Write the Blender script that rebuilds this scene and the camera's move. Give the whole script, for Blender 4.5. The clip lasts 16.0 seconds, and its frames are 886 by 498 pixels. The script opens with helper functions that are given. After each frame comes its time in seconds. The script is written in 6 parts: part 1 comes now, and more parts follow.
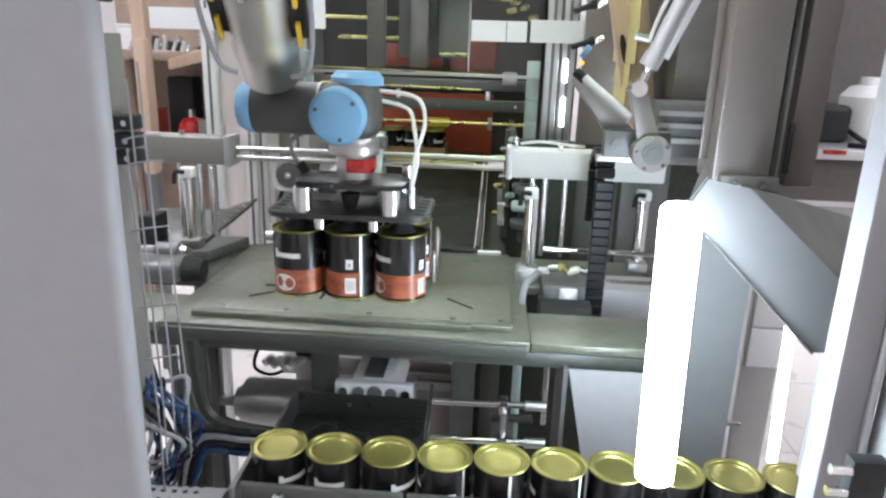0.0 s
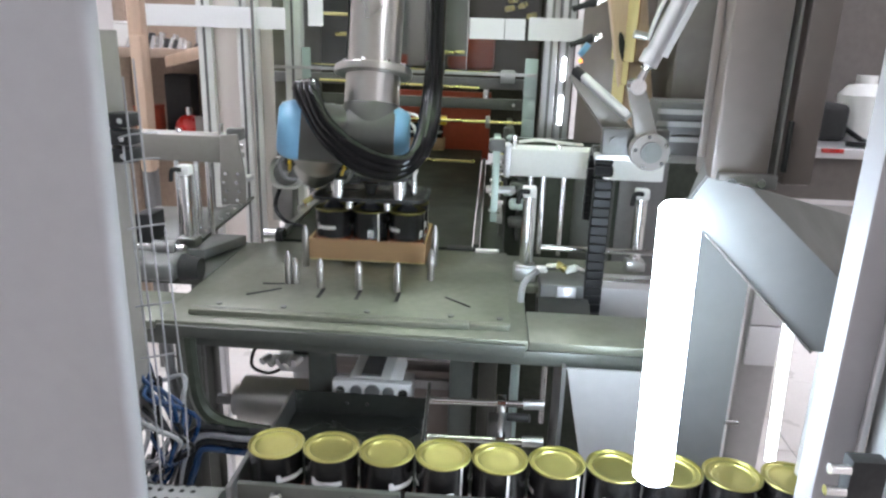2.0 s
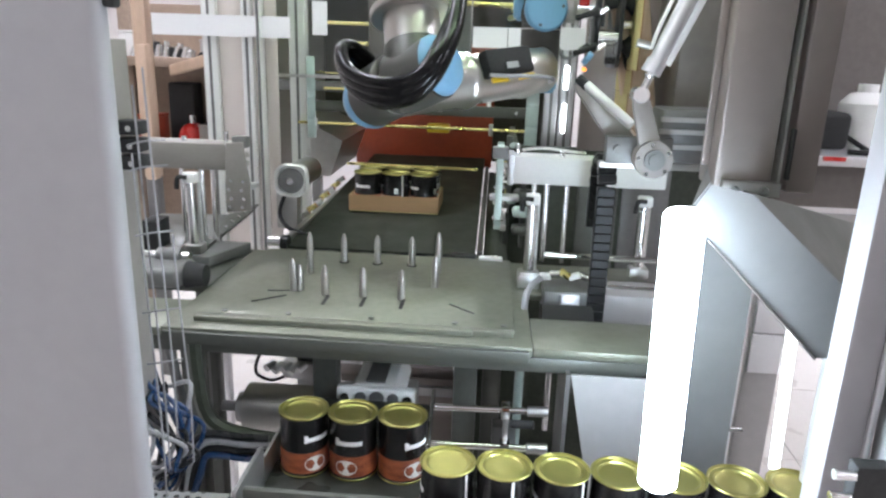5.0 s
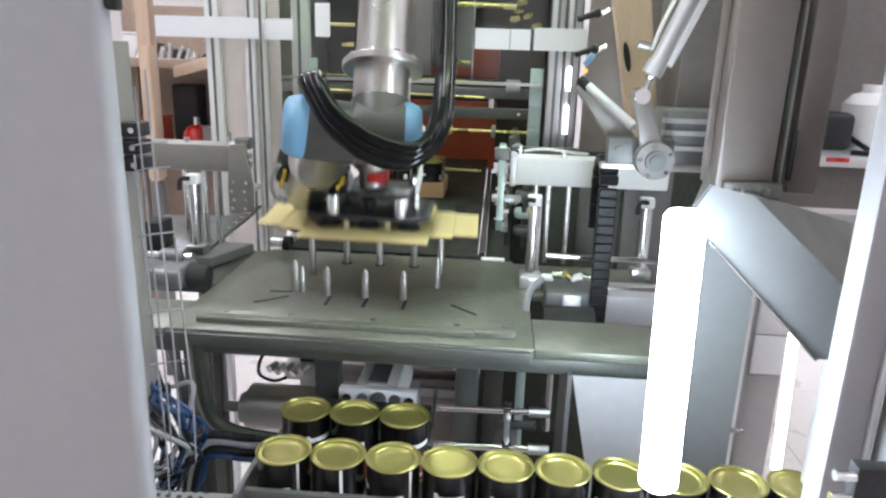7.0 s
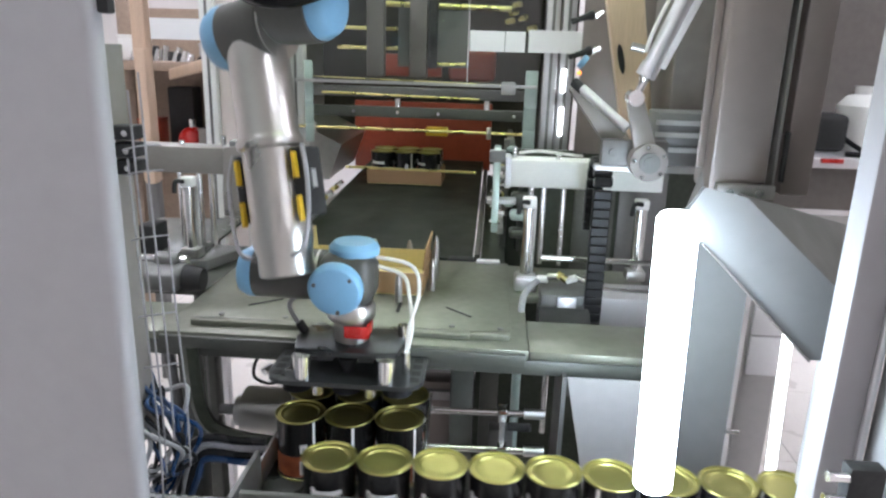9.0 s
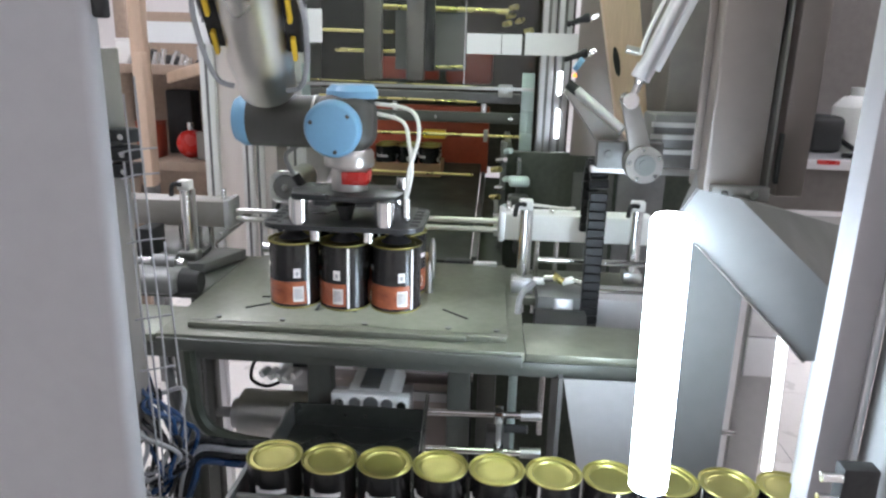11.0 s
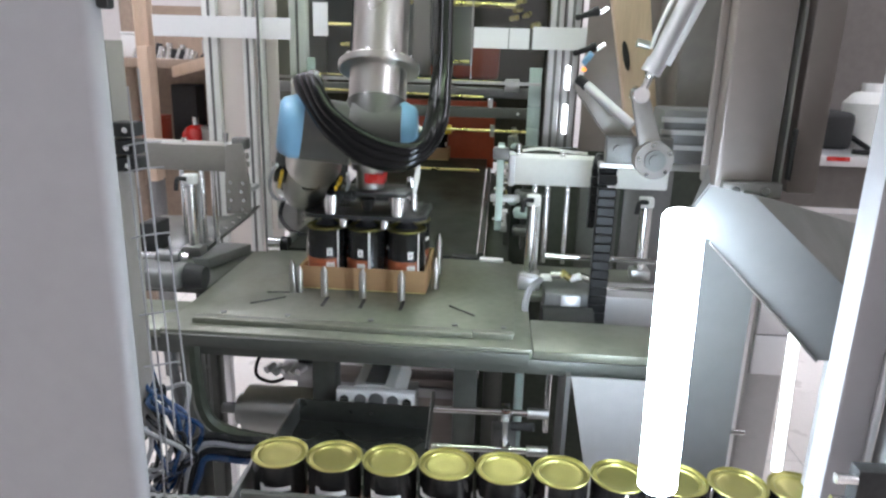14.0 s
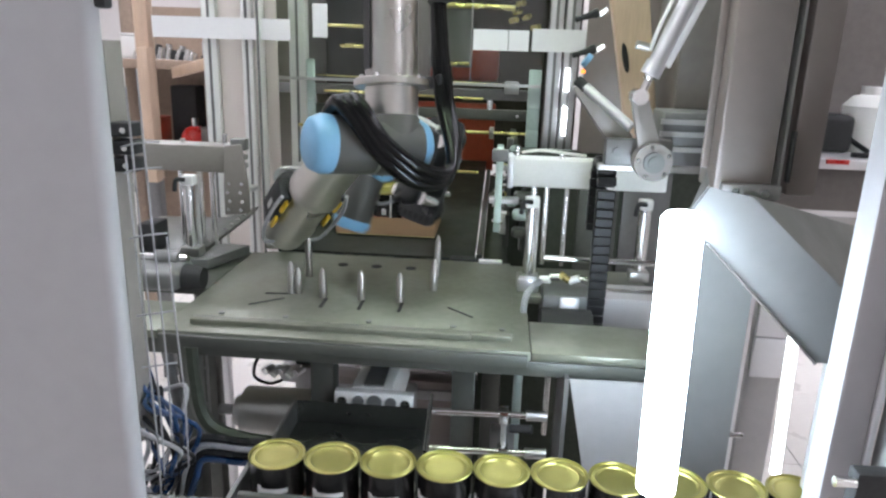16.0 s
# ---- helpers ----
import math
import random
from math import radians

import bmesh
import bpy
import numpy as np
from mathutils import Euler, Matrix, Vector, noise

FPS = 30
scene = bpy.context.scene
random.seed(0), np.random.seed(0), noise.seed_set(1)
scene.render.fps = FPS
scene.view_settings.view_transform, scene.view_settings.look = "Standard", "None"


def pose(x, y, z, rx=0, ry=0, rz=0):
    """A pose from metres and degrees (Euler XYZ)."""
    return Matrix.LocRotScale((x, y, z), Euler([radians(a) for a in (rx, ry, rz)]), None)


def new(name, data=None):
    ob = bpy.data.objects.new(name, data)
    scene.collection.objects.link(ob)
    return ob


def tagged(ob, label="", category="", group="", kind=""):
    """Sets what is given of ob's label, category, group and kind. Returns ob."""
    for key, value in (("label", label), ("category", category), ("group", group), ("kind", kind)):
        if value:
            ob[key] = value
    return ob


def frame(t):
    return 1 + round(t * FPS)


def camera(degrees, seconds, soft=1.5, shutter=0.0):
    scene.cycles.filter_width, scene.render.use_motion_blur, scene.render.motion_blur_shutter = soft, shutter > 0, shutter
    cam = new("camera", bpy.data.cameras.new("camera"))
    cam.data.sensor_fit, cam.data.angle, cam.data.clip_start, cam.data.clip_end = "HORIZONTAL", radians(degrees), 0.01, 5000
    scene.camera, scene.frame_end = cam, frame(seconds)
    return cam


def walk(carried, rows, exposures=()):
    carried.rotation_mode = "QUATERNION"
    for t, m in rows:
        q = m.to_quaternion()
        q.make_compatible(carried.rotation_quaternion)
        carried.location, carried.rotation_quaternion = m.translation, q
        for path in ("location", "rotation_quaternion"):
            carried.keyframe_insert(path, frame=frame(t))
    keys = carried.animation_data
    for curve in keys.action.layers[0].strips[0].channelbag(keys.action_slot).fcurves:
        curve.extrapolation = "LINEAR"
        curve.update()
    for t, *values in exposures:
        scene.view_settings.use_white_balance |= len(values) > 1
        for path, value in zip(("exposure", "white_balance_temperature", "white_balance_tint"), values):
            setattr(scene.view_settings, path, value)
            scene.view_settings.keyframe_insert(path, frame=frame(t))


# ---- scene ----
EXPO = 0.34
cam = camera(65.0, 16.0, soft=2.4, shutter=0.5)
# seconds, yaw, pitch, roll, x, y, z of the hand-held camera
PATH = [
    (0, 4.3435, -16.5941, -1.6937, 0.0016, 0.0013, 1.4514),
    (0.5, 4.3124, -16.3365, -1.4651, 0.004, -0.0013, 1.453),
    (1, 4.3006, -16.6253, -1.4709, 0.0043, 0.0017, 1.4513),
    (1.5, 4.2518, -16.8923, -1.5581, 0.0032, 0.0041, 1.4511),
    (2, 4.1552, -16.7522, -1.7881, 0.0006, 0.0046, 1.451),
    (2.5, 4.1112, -16.5767, -1.9733, -0.0031, 0.0043, 1.4497),
    (3, 4.0435, -16.2883, -1.8089, -0.0011, 0.0014, 1.4508),
    (3.5, 4.4, -16.2, -1.8, -0.0005, -0.0002, 1.4498),
    (4, 4.2184, -16.2042, -1.7368, -0.0036, -0.001, 1.4505),
    (6.5, 4.4493, -15.8521, -1.8982, -0.0018, -0.0017, 1.4508),
    (7, 4.5842, -16.0073, -1.6953, -0.0001, -0.0034, 1.4515),
    (7.5, 4.5286, -16.1066, -1.5015, 0.0021, -0.0019, 1.4516),
    (8, 4.4621, -16.3466, -1.56, 0.0018, 0.0009, 1.4516),
    (8.5, 4.1764, -16.2787, -1.6263, 0.0008, 0.0005, 1.452),
    (9, 4.3061, -15.8434, -1.6168, 0.0037, -0.0035, 1.4523),
    (11.5, 4.1732, -15.6504, -1.4721, 0.0084, -0.0061, 1.4532),
    (12, 4.1831, -15.6491, -1.6205, 0.006, -0.0051, 1.4528),
    (12.5, 4.2622, -15.5589, -1.6911, 0.006, -0.0046, 1.4523),
    (13, 4.5511, -15.5412, -1.568, 0.0054, -0.0041, 1.4514),
    (13.5, 4.6523, -15.8043, -1.5091, 0.0054, 0.0102, 1.4488),
    (14, 4.6033, -16.0237, -1.6089, 0.0039, 0.0047, 1.4503),
    (14.5, 4.6274, -16.1043, -1.6794, 0.0047, 0.006, 1.4506),
    (15, 4.5434, -16.1047, -1.715, 0.0044, 0.007, 1.4511),
    (15.5, 4.4137, -15.8961, -1.8379, 0.0045, 0.0069, 1.4504),
    (16, 4.6082, -15.8425, -1.7787, 0.0052, 0.0065, 1.4488),
]
walk(cam, [(t, pose(x, y, z, 90 + p, r, yaw)) for t, yaw, p, r, x, y, z in PATH], exposures=[(t, EXPO + e, 6280, 13) for t, e in ((0, 0.08), (4, 0.11), (7.5, 0.13), (8.5, 0.09), (9, 0.0), (11.5, -0.06), (13, -0.05), (14, 0.0), (16, 0.02))])

# ---- world and light ----
world = bpy.data.worlds.new("hall_light")
world.use_nodes = True
world.node_tree.nodes["Background"].inputs[0].default_value = (0.75, 0.8, 0.85, 1)
world.node_tree.nodes["Background"].inputs[1].default_value = 0.25
scene.world = world


# ---- materials ----
def mat(name, col, rough=0.5, metal=0.0, var=0.12, scale=18.0, bump=0.05, rvar=0.12, stretch=None, stain=None):
    """Principled surface with fine grain, broad stains and a light relief."""
    m = bpy.data.materials.new(name)
    m.use_nodes = True
    nt = m.node_tree
    b = nt.nodes["Principled BSDF"]
    tc = nt.nodes.new("ShaderNodeTexCoord")
    mp = nt.nodes.new("ShaderNodeMapping")
    if stretch:
        mp.inputs["Scale"].default_value = stretch
    nt.links.new(tc.outputs["Object"], mp.inputs["Vector"])
    n1, n2 = nt.nodes.new("ShaderNodeTexNoise"), nt.nodes.new("ShaderNodeTexNoise")
    n1.inputs["Scale"].default_value, n1.inputs["Detail"].default_value = scale * 12, 4
    n2.inputs["Scale"].default_value, n2.inputs["Detail"].default_value = scale, 5
    for n in (n1, n2):
        nt.links.new(mp.outputs[0], n.inputs["Vector"])
    mx = nt.nodes.new("ShaderNodeMath")
    mx.operation = "MULTIPLY_ADD"
    mx.inputs[1].default_value = 0.45
    nt.links.new(n1.outputs[0], mx.inputs[0])
    sc = nt.nodes.new("ShaderNodeMath")
    sc.operation = "MULTIPLY"
    sc.inputs[1].default_value = 0.55
    nt.links.new(n2.outputs[0], sc.inputs[0])
    nt.links.new(sc.outputs[0], mx.inputs[2])
    rp = nt.nodes.new("ShaderNodeValToRGB")
    rp.color_ramp.elements[0].position, rp.color_ramp.elements[1].position = 0.3, 0.7
    lo, hi = [c * (1 - var) for c in col], [min(1, c * (1 + var)) for c in col]
    if stain:
        lo = [a * (1 - var) for a in stain]
    rp.color_ramp.elements[0].color, rp.color_ramp.elements[1].color = (*lo, 1), (*hi, 1)
    nt.links.new(mx.outputs[0], rp.inputs[0])
    nt.links.new(rp.outputs[0], b.inputs["Base Color"])
    mr = nt.nodes.new("ShaderNodeMapRange")
    mr.inputs[1].default_value, mr.inputs[2].default_value = 0.3, 0.7
    mr.inputs[3].default_value, mr.inputs[4].default_value = max(0.02, rough - rvar), min(1, rough + rvar)
    nt.links.new(n2.outputs[0], mr.inputs[0])
    nt.links.new(mr.outputs[0], b.inputs["Roughness"])
    b.inputs["Metallic"].default_value = metal
    if bump:
        bp = nt.nodes.new("ShaderNodeBump")
        bp.inputs["Strength"].default_value, bp.inputs["Distance"].default_value = bump, 0.002
        nt.links.new(n1.outputs[0], bp.inputs["Height"])
        nt.links.new(bp.outputs[0], b.inputs["Normal"])
    return m


def glow(name, col, strength):
    m = bpy.data.materials.new(name)
    m.use_nodes = True
    b = m.node_tree.nodes["Principled BSDF"]
    b.inputs["Base Color"].default_value = (*col, 1)
    b.inputs["Emission Color"].default_value = (*col, 1)
    b.inputs["Emission Strength"].default_value = strength
    return m


def clear(name, tint, amount):
    """Thin acrylic: mostly see-through with a weak gloss."""
    m = bpy.data.materials.new(name)
    m.use_nodes = True
    nt = m.node_tree
    nt.nodes.remove(nt.nodes["Principled BSDF"])
    tr, gl, mix = nt.nodes.new("ShaderNodeBsdfTransparent"), nt.nodes.new("ShaderNodeBsdfGlossy"), nt.nodes.new("ShaderNodeMixShader")
    tr.inputs[0].default_value = (*tint, 1)
    gl.inputs["Roughness"].default_value = 0.08
    mix.inputs[0].default_value = amount
    nt.links.new(tr.outputs[0], mix.inputs[1])
    nt.links.new(gl.outputs[0], mix.inputs[2])
    nt.links.new(mix.outputs[0], nt.nodes["Material Output"].inputs[0])
    return m


STEEL = mat("brushed_steel", (0.50, 0.50, 0.48), 0.38, 1.0, 0.1, 6, 0.06, 0.1, (1, 14, 1))
TABLE = mat("machined_plate", (0.205, 0.213, 0.170), 0.40, 0.45, 0.14, 5, 0.04, 0.12, None, (0.175, 0.180, 0.142))
PINSTEEL = mat("ground_pin_steel", (0.40, 0.39, 0.36), 0.34, 1.0, 0.08, 14, 0.02, 0.08)
CHROME = mat("polished_steel", (0.75, 0.75, 0.74), 0.16, 1.0, 0.05, 20, 0.0, 0.06)
ALU = mat("anodised_aluminium", (0.62, 0.62, 0.63), 0.42, 0.9, 0.06, 10, 0.03, 0.08, (1, 1, 0.1))
TUBE = mat("turned_aluminium", (0.53, 0.52, 0.49), 0.32, 1.0, 0.04, 7, 0.015, 0.05)
PAINT = mat("light_grey_paint", (0.352, 0.352, 0.357), 0.6, 0.0, 0.05, 3, 0.03, 0.1)
GREY = mat("grey_lacquered_sheet", (0.40, 0.39, 0.385), 0.4, 0.25, 0.07, 4, 0.04, 0.1)
DARKGREY = mat("dark_grey_steel", (0.17, 0.17, 0.165), 0.45, 0.4, 0.15, 8, 0.05, 0.12)
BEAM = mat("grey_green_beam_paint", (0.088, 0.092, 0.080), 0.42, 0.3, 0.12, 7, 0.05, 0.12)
WHITE = mat("white_plastic", (0.78, 0.78, 0.76), 0.4, 0.0, 0.04, 12, 0.02)
CREAM = mat("cream_curtain", (0.86, 0.82, 0.78), 0.6, 0.0, 0.04, 5, 0.03)
PAPER = mat("white_paper_strip", (0.80, 0.79, 0.80), 0.6, 0.0, 0.03, 8, 0.02)
BLACK = mat("black_rubber", (0.018, 0.018, 0.019), 0.32, 0.0, 0.3, 15, 0.05, 0.1)
MATTE = mat("matte_black_plastic", (0.03, 0.03, 0.03), 0.6, 0.0, 0.3, 15, 0.08)
BELT = mat("black_green_belt", (0.030, 0.034, 0.026), 0.5, 0.0, 0.3, 9, 0.15, 0.12, None, (0.018, 0.02, 0.016))
HOSEBLACK = mat("glossy_black_hose", (0.004, 0.004, 0.0042), 0.2, 0.0, 0.2, 15, 0.0, 0.05)
TAUPE = mat("taupe_lacquered_sheet", (0.240, 0.205, 0.186), 0.36, 0.25, 0.07, 4, 0.03, 0.08)
DARKSHEET = mat("dark_oiled_sheet", (0.05, 0.052, 0.045), 0.3, 0.5, 0.2, 8, 0.04)
MIDGREY = mat("mid_grey_sheet", (0.205, 0.205, 0.202), 0.5, 0.3, 0.06, 4, 0.03, 0.08)
DEEP = mat("deep_green_grey", (0.055, 0.062, 0.048), 0.4, 0.3, 0.3, 6, 0.04)
ROBOT = mat("robot_dark_grey", (0.072, 0.071, 0.064), 0.42, 0.15, 0.08, 12, 0.03)
BLUE = mat("robot_light_blue", (0.175, 0.37, 0.55), 0.40, 0.0, 0.05, 14, 0.02)
PLATE = mat("gripper_dark_anodised", (0.050, 0.053, 0.054), 0.35, 0.7, 0.15, 15, 0.04)
CARD = mat("brown_cardboard", (0.37, 0.23, 0.115), 0.75, 0.0, 0.1, 14, 0.08, 0.08, (1, 1, 8))
CARDIN = mat("cardboard_sheet", (0.58, 0.49, 0.22), 0.75, 0.0, 0.08, 14, 0.06)
GOLD = mat("gold_lacquered_tin", (0.32, 0.295, 0.10), 0.38, 1.0, 0.06, 10, 0.0, 0.05)
INK = mat("black_printed_tin", (0.014, 0.013, 0.013), 0.25, 0.1, 0.2, 12, 0.0, 0.06)
ORANGE = mat("orange_red_print", (0.36, 0.11, 0.045), 0.35, 0.0, 0.5, 40, 0.0, 0.08, (1, 1, 2.5), (0.20, 0.03, 0.022))
MARK = mat("white_print", (0.80, 0.79, 0.76), 0.4, 0.0, 0.03, 20, 0.0)
GREYINK = mat("grey_print", (0.35, 0.35, 0.35), 0.4, 0.0, 0.1, 20, 0.0)
RED = mat("red_ring", (0.45, 0.022, 0.018), 0.28, 0.0, 0.1, 20, 0.0)
REDP = mat("dull_red_panel", (0.30, 0.050, 0.022), 0.45, 0.0, 0.2, 5, 0.04)
WOOD = mat("pale_plywood", (0.56, 0.415, 0.30), 0.6, 0.0, 0.14, 5, 0.06, 0.1, (6, 6, 0.6))
YELLOW = mat("yellow_tie", (0.72, 0.48, 0.03), 0.45, 0.0, 0.1, 20, 0.0)
HOSEBLUE = mat("blue_pneumatic_tube", (0.015, 0.045, 0.12), 0.3, 0.0, 0.1, 20, 0.0)
HOSEGREY = mat("grey_hose", (0.30, 0.30, 0.31), 0.35, 0.0, 0.15, 20, 0.03)
HOSEWHITE = mat("white_hose", (0.75, 0.75, 0.70), 0.35, 0.0, 0.05, 20, 0.0)
YELLOWMETAL = mat("yellow_metal", (0.70, 0.62, 0.26), 0.3, 1.0, 0.08, 20, 0.0)
GREENPL = mat("green_tinted_plate", (0.42, 0.52, 0.48), 0.3, 0.2, 0.08, 8, 0.02)
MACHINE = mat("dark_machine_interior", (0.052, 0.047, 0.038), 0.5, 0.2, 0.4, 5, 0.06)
CABINET = mat("brown_grey_cabinet", (0.26, 0.24, 0.22), 0.5, 0.1, 0.1, 4, 0.03)
ARMGREY = mat("taupe_grey_arm_paint", (0.265, 0.245, 0.225), 0.4, 0.2, 0.08, 8, 0.03)
BROWN = mat("dark_taupe_panel", (0.15, 0.134, 0.122), 0.45, 0.15, 0.15, 4, 0.03)
FLOORM = mat("beige_floor_tile", (0.70, 0.66, 0.62), 0.35, 0.0, 0.06, 6, 0.02)
GROUT = mat("floor_grout", (0.30, 0.29, 0.27), 0.8, 0.0, 0.1, 20, 0.05)
WALLM = mat("hall_wall_paint", (0.66, 0.63, 0.61), 0.7, 0.0, 0.04, 2, 0.03)
LED = glow("led_tube_light", (0.74, 0.89, 1.0), 34.0)
LEDTHIN = glow("led_strip_light", (0.90, 0.96, 1.0), 8.0)
LEDGREEN = glow("inner_led_strip", (0.86, 1.0, 0.62), 10.0)
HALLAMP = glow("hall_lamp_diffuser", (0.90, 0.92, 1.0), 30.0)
CELL = glow("cell_light_diffuser", (0.74, 1.0, 0.66), 23.0)
for m in (HOSEBLACK, BELT, MATTE, MACHINE, DEEP, BLACK):
    m.node_tree.nodes["Principled BSDF"].inputs["Specular IOR Level"].default_value = 0.22
for m in (CREAM,):
    # thin plastic that lets the hall light behind it shine through
    nt = m.node_tree
    tl, mix = nt.nodes.new("ShaderNodeBsdfTranslucent"), nt.nodes.new("ShaderNodeMixShader")
    tl.inputs[0].default_value = (0.92, 0.88, 0.86, 1)
    mix.inputs[0].default_value = 0.75
    nt.links.new(nt.nodes["Principled BSDF"].outputs[0], mix.inputs[1])
    nt.links.new(tl.outputs[0], mix.inputs[2])
    nt.links.new(mix.outputs[0], nt.nodes["Material Output"].inputs[0])
DOORGREY = mat("lilac_grey_door_paint", (0.29, 0.28, 0.288), 0.5, 0.0, 0.05, 4, 0.03, 0.08)
DUSK = mat("brown_store_panel", (0.30, 0.225, 0.17), 0.7, 0.0, 0.18, 4, 0.04)
ACRYL = clear("clear_acrylic", (0.97, 0.985, 0.975), 0.05)

# ---- mesh helpers ----
BASE = {}


def bx(bm, x0, x1, y0, y1, z0, z1, bev=0.0, seg=2):
    vs = [bm.verts.new((x, y, z)) for x in (x0, x1) for y in (y0, y1) for z in (z0, z1)]
    fs = [bm.faces.new([vs[i] for i in q]) for q in ((0, 1, 3, 2), (4, 6, 7, 5), (0, 4, 5, 1), (2, 3, 7, 6), (0, 2, 6, 4), (1, 5, 7, 3))]
    if bev:
        es = list({e for f in fs for e in f.edges})
        bmesh.ops.bevel(bm, geom=es, offset=bev, segments=seg, profile=0.5, affect="EDGES")
    return bm


def cy(bm, p, q, r, r2=None, seg=20, caps=True):
    p, q = Vector(p), Vector(q)
    d = q - p
    rot = d.to_track_quat("Z", "Y").to_matrix()
    r2 = r if r2 is None else r2
    rings = []
    for c, rr in ((p, r), (q, r2)):
        rings.append([bm.verts.new(c + rot @ Vector((rr * math.cos(2 * math.pi * k / seg), rr * math.sin(2 * math.pi * k / seg), 0))) for k in range(seg)])
    for k in range(seg):
        bm.faces.new((rings[0][k], rings[0][(k + 1) % seg], rings[1][(k + 1) % seg], rings[1][k]))
    if caps:
        bm.faces.new(rings[0][::-1])
        bm.faces.new(rings[1])
    return bm


def lathe(bm, prof, seg=28, p=(0, 0, 0), q=None):
    """Turn a profile of (radius, height) round z, or round the axis from p towards q."""
    p = Vector(p)
    rot = (Vector(q) - p).to_track_quat("Z", "Y").to_matrix() if q else Matrix.Identity(3)
    rings = []
    for r, z in prof:
        if r < 1e-6:
            rings.append([bm.verts.new(p + rot @ Vector((0, 0, z)))])
        else:
            rings.append([bm.verts.new(p + rot @ Vector((r * math.cos(2 * math.pi * k / seg), r * math.sin(2 * math.pi * k / seg), z))) for k in range(seg)])
    for a, b in zip(rings, rings[1:]):
        for k in range(seg):
            k2 = (k + 1) % seg
            f = [a[k % len(a)], a[k2 % len(a)], b[k2 % len(b)], b[k % len(b)]]
            f = list(dict.fromkeys(f))
            if len(f) > 2:
                bm.faces.new(f)
    return bm


def spline(pts, n=6):
    """Smooth a list of points (Catmull-Rom)."""
    pts = [Vector(p) for p in pts]
    out = []
    for i in range(len(pts) - 1):
        a, b, c, d = pts[max(i - 1, 0)], pts[i], pts[i + 1], pts[min(i + 2, len(pts) - 1)]
        for k in range(n):
            t = k / n
            out.append(0.5 * (2 * b + (c - a) * t + (2 * a - 5 * b + 4 * c - d) * t * t + (3 * b - a - 3 * c + d) * t ** 3))
    return out + [pts[-1]]


def tube(bm, pts, r, seg=8, smooth=True):
    pts = spline(pts) if smooth else [Vector(p) for p in pts]
    up = Vector((0.3, 0.2, 0.9)).normalized()
    rings = []
    for i, p in enumerate(pts):
        d = (pts[min(i + 1, len(pts) - 1)] - pts[max(i - 1, 0)]).normalized()
        u = (up - d * up.dot(d))
        u = u.normalized() if u.length > 1e-3 else d.orthogonal().normalized()
        up = u
        v = d.cross(u)
        rings.append([bm.verts.new(p + r * (u * math.cos(2 * math.pi * k / seg) + v * math.sin(2 * math.pi * k / seg))) for k in range(seg)])
    for a, b in zip(rings, rings[1:]):
        for k in range(seg):
            bm.faces.new((a[k], a[(k + 1) % seg], b[(k + 1) % seg], b[k]))
    bm.faces.new(rings[0][::-1])
    bm.faces.new(rings[-1])
    return bm


def prism(bm, pts, axis, a, b, bev=0.0):
    """Extrude a polygon given in the plane across axis ('x', 'y' or 'z') from a to b."""
    def at(p, h):
        return {"x": (h, p[0], p[1]), "y": (p[0], h, p[1]), "z": (p[0], p[1], h)}[axis]
    lo, hi = [bm.verts.new(at(p, a)) for p in pts], [bm.verts.new(at(p, b)) for p in pts]
    n = len(pts)
    fs = [bm.faces.new(lo), bm.faces.new(hi[::-1])]
    for k in range(n):
        fs.append(bm.faces.new((lo[k], hi[k], hi[(k + 1) % n], lo[(k + 1) % n])))
    bmesh.ops.recalc_face_normals(bm, faces=fs)
    if bev:
        bmesh.ops.bevel(bm, geom=list({e for f in fs for e in f.edges}), offset=bev, segments=2, profile=0.5, affect="EDGES")
    return bm


def patch(bm, r, a0, a1, z0, z1, n=8, round_=False):
    """A thin curved patch on a can of radius r, angles in degrees."""
    if not round_:
        lo = [bm.verts.new((r * math.cos(radians(a0 + (a1 - a0) * k / n)), r * math.sin(radians(a0 + (a1 - a0) * k / n)), z0)) for k in range(n + 1)]
        hi = [bm.verts.new((v.co.x, v.co.y, z1)) for v in lo]
        for k in range(n):
            bm.faces.new((lo[k], lo[k + 1], hi[k + 1], hi[k]))
    else:
        am, zm, ra, rz = (a0 + a1) / 2, (z0 + z1) / 2, (a1 - a0) / 2, (z1 - z0) / 2
        c = bm.verts.new((r * math.cos(radians(am)), r * math.sin(radians(am)), zm))
        ring = []
        for k in range(18):
            w = 2 * math.pi * k / 18
            a = radians(am + ra * math.cos(w))
            ring.append(bm.verts.new((r * math.cos(a), r * math.sin(a), zm + rz * math.sin(w))))
        for k in range(18):
            bm.faces.new((c, ring[k], ring[(k + 1) % 18]))
    return bm


def B():
    return bmesh.new()


def mesh_of(name, bm, material, sharp=38):
    me = bpy.data.meshes.new(name)
    for f in bm.faces:
        f.smooth = True
    bm.to_mesh(me)
    bm.free()
    me.set_sharp_from_angle(angle=radians(sharp))
    me.materials.append(material)
    return me


def part(name, bm, material, parent, label="", local=False):
    """Link a bmesh, given in world metres (or the parent's own space if local), as one mesh under its thing or part."""
    base = Vector((0, 0, 0)) if local else BASE.get(parent, Vector((0, 0, 0)))
    for v in bm.verts:
        v.co -= base
    ob = new(name, mesh_of(name, bm, material))
    ob.parent = parent
    BASE[ob] = Vector((0, 0, 0)) if local else base
    return tagged(ob, label)


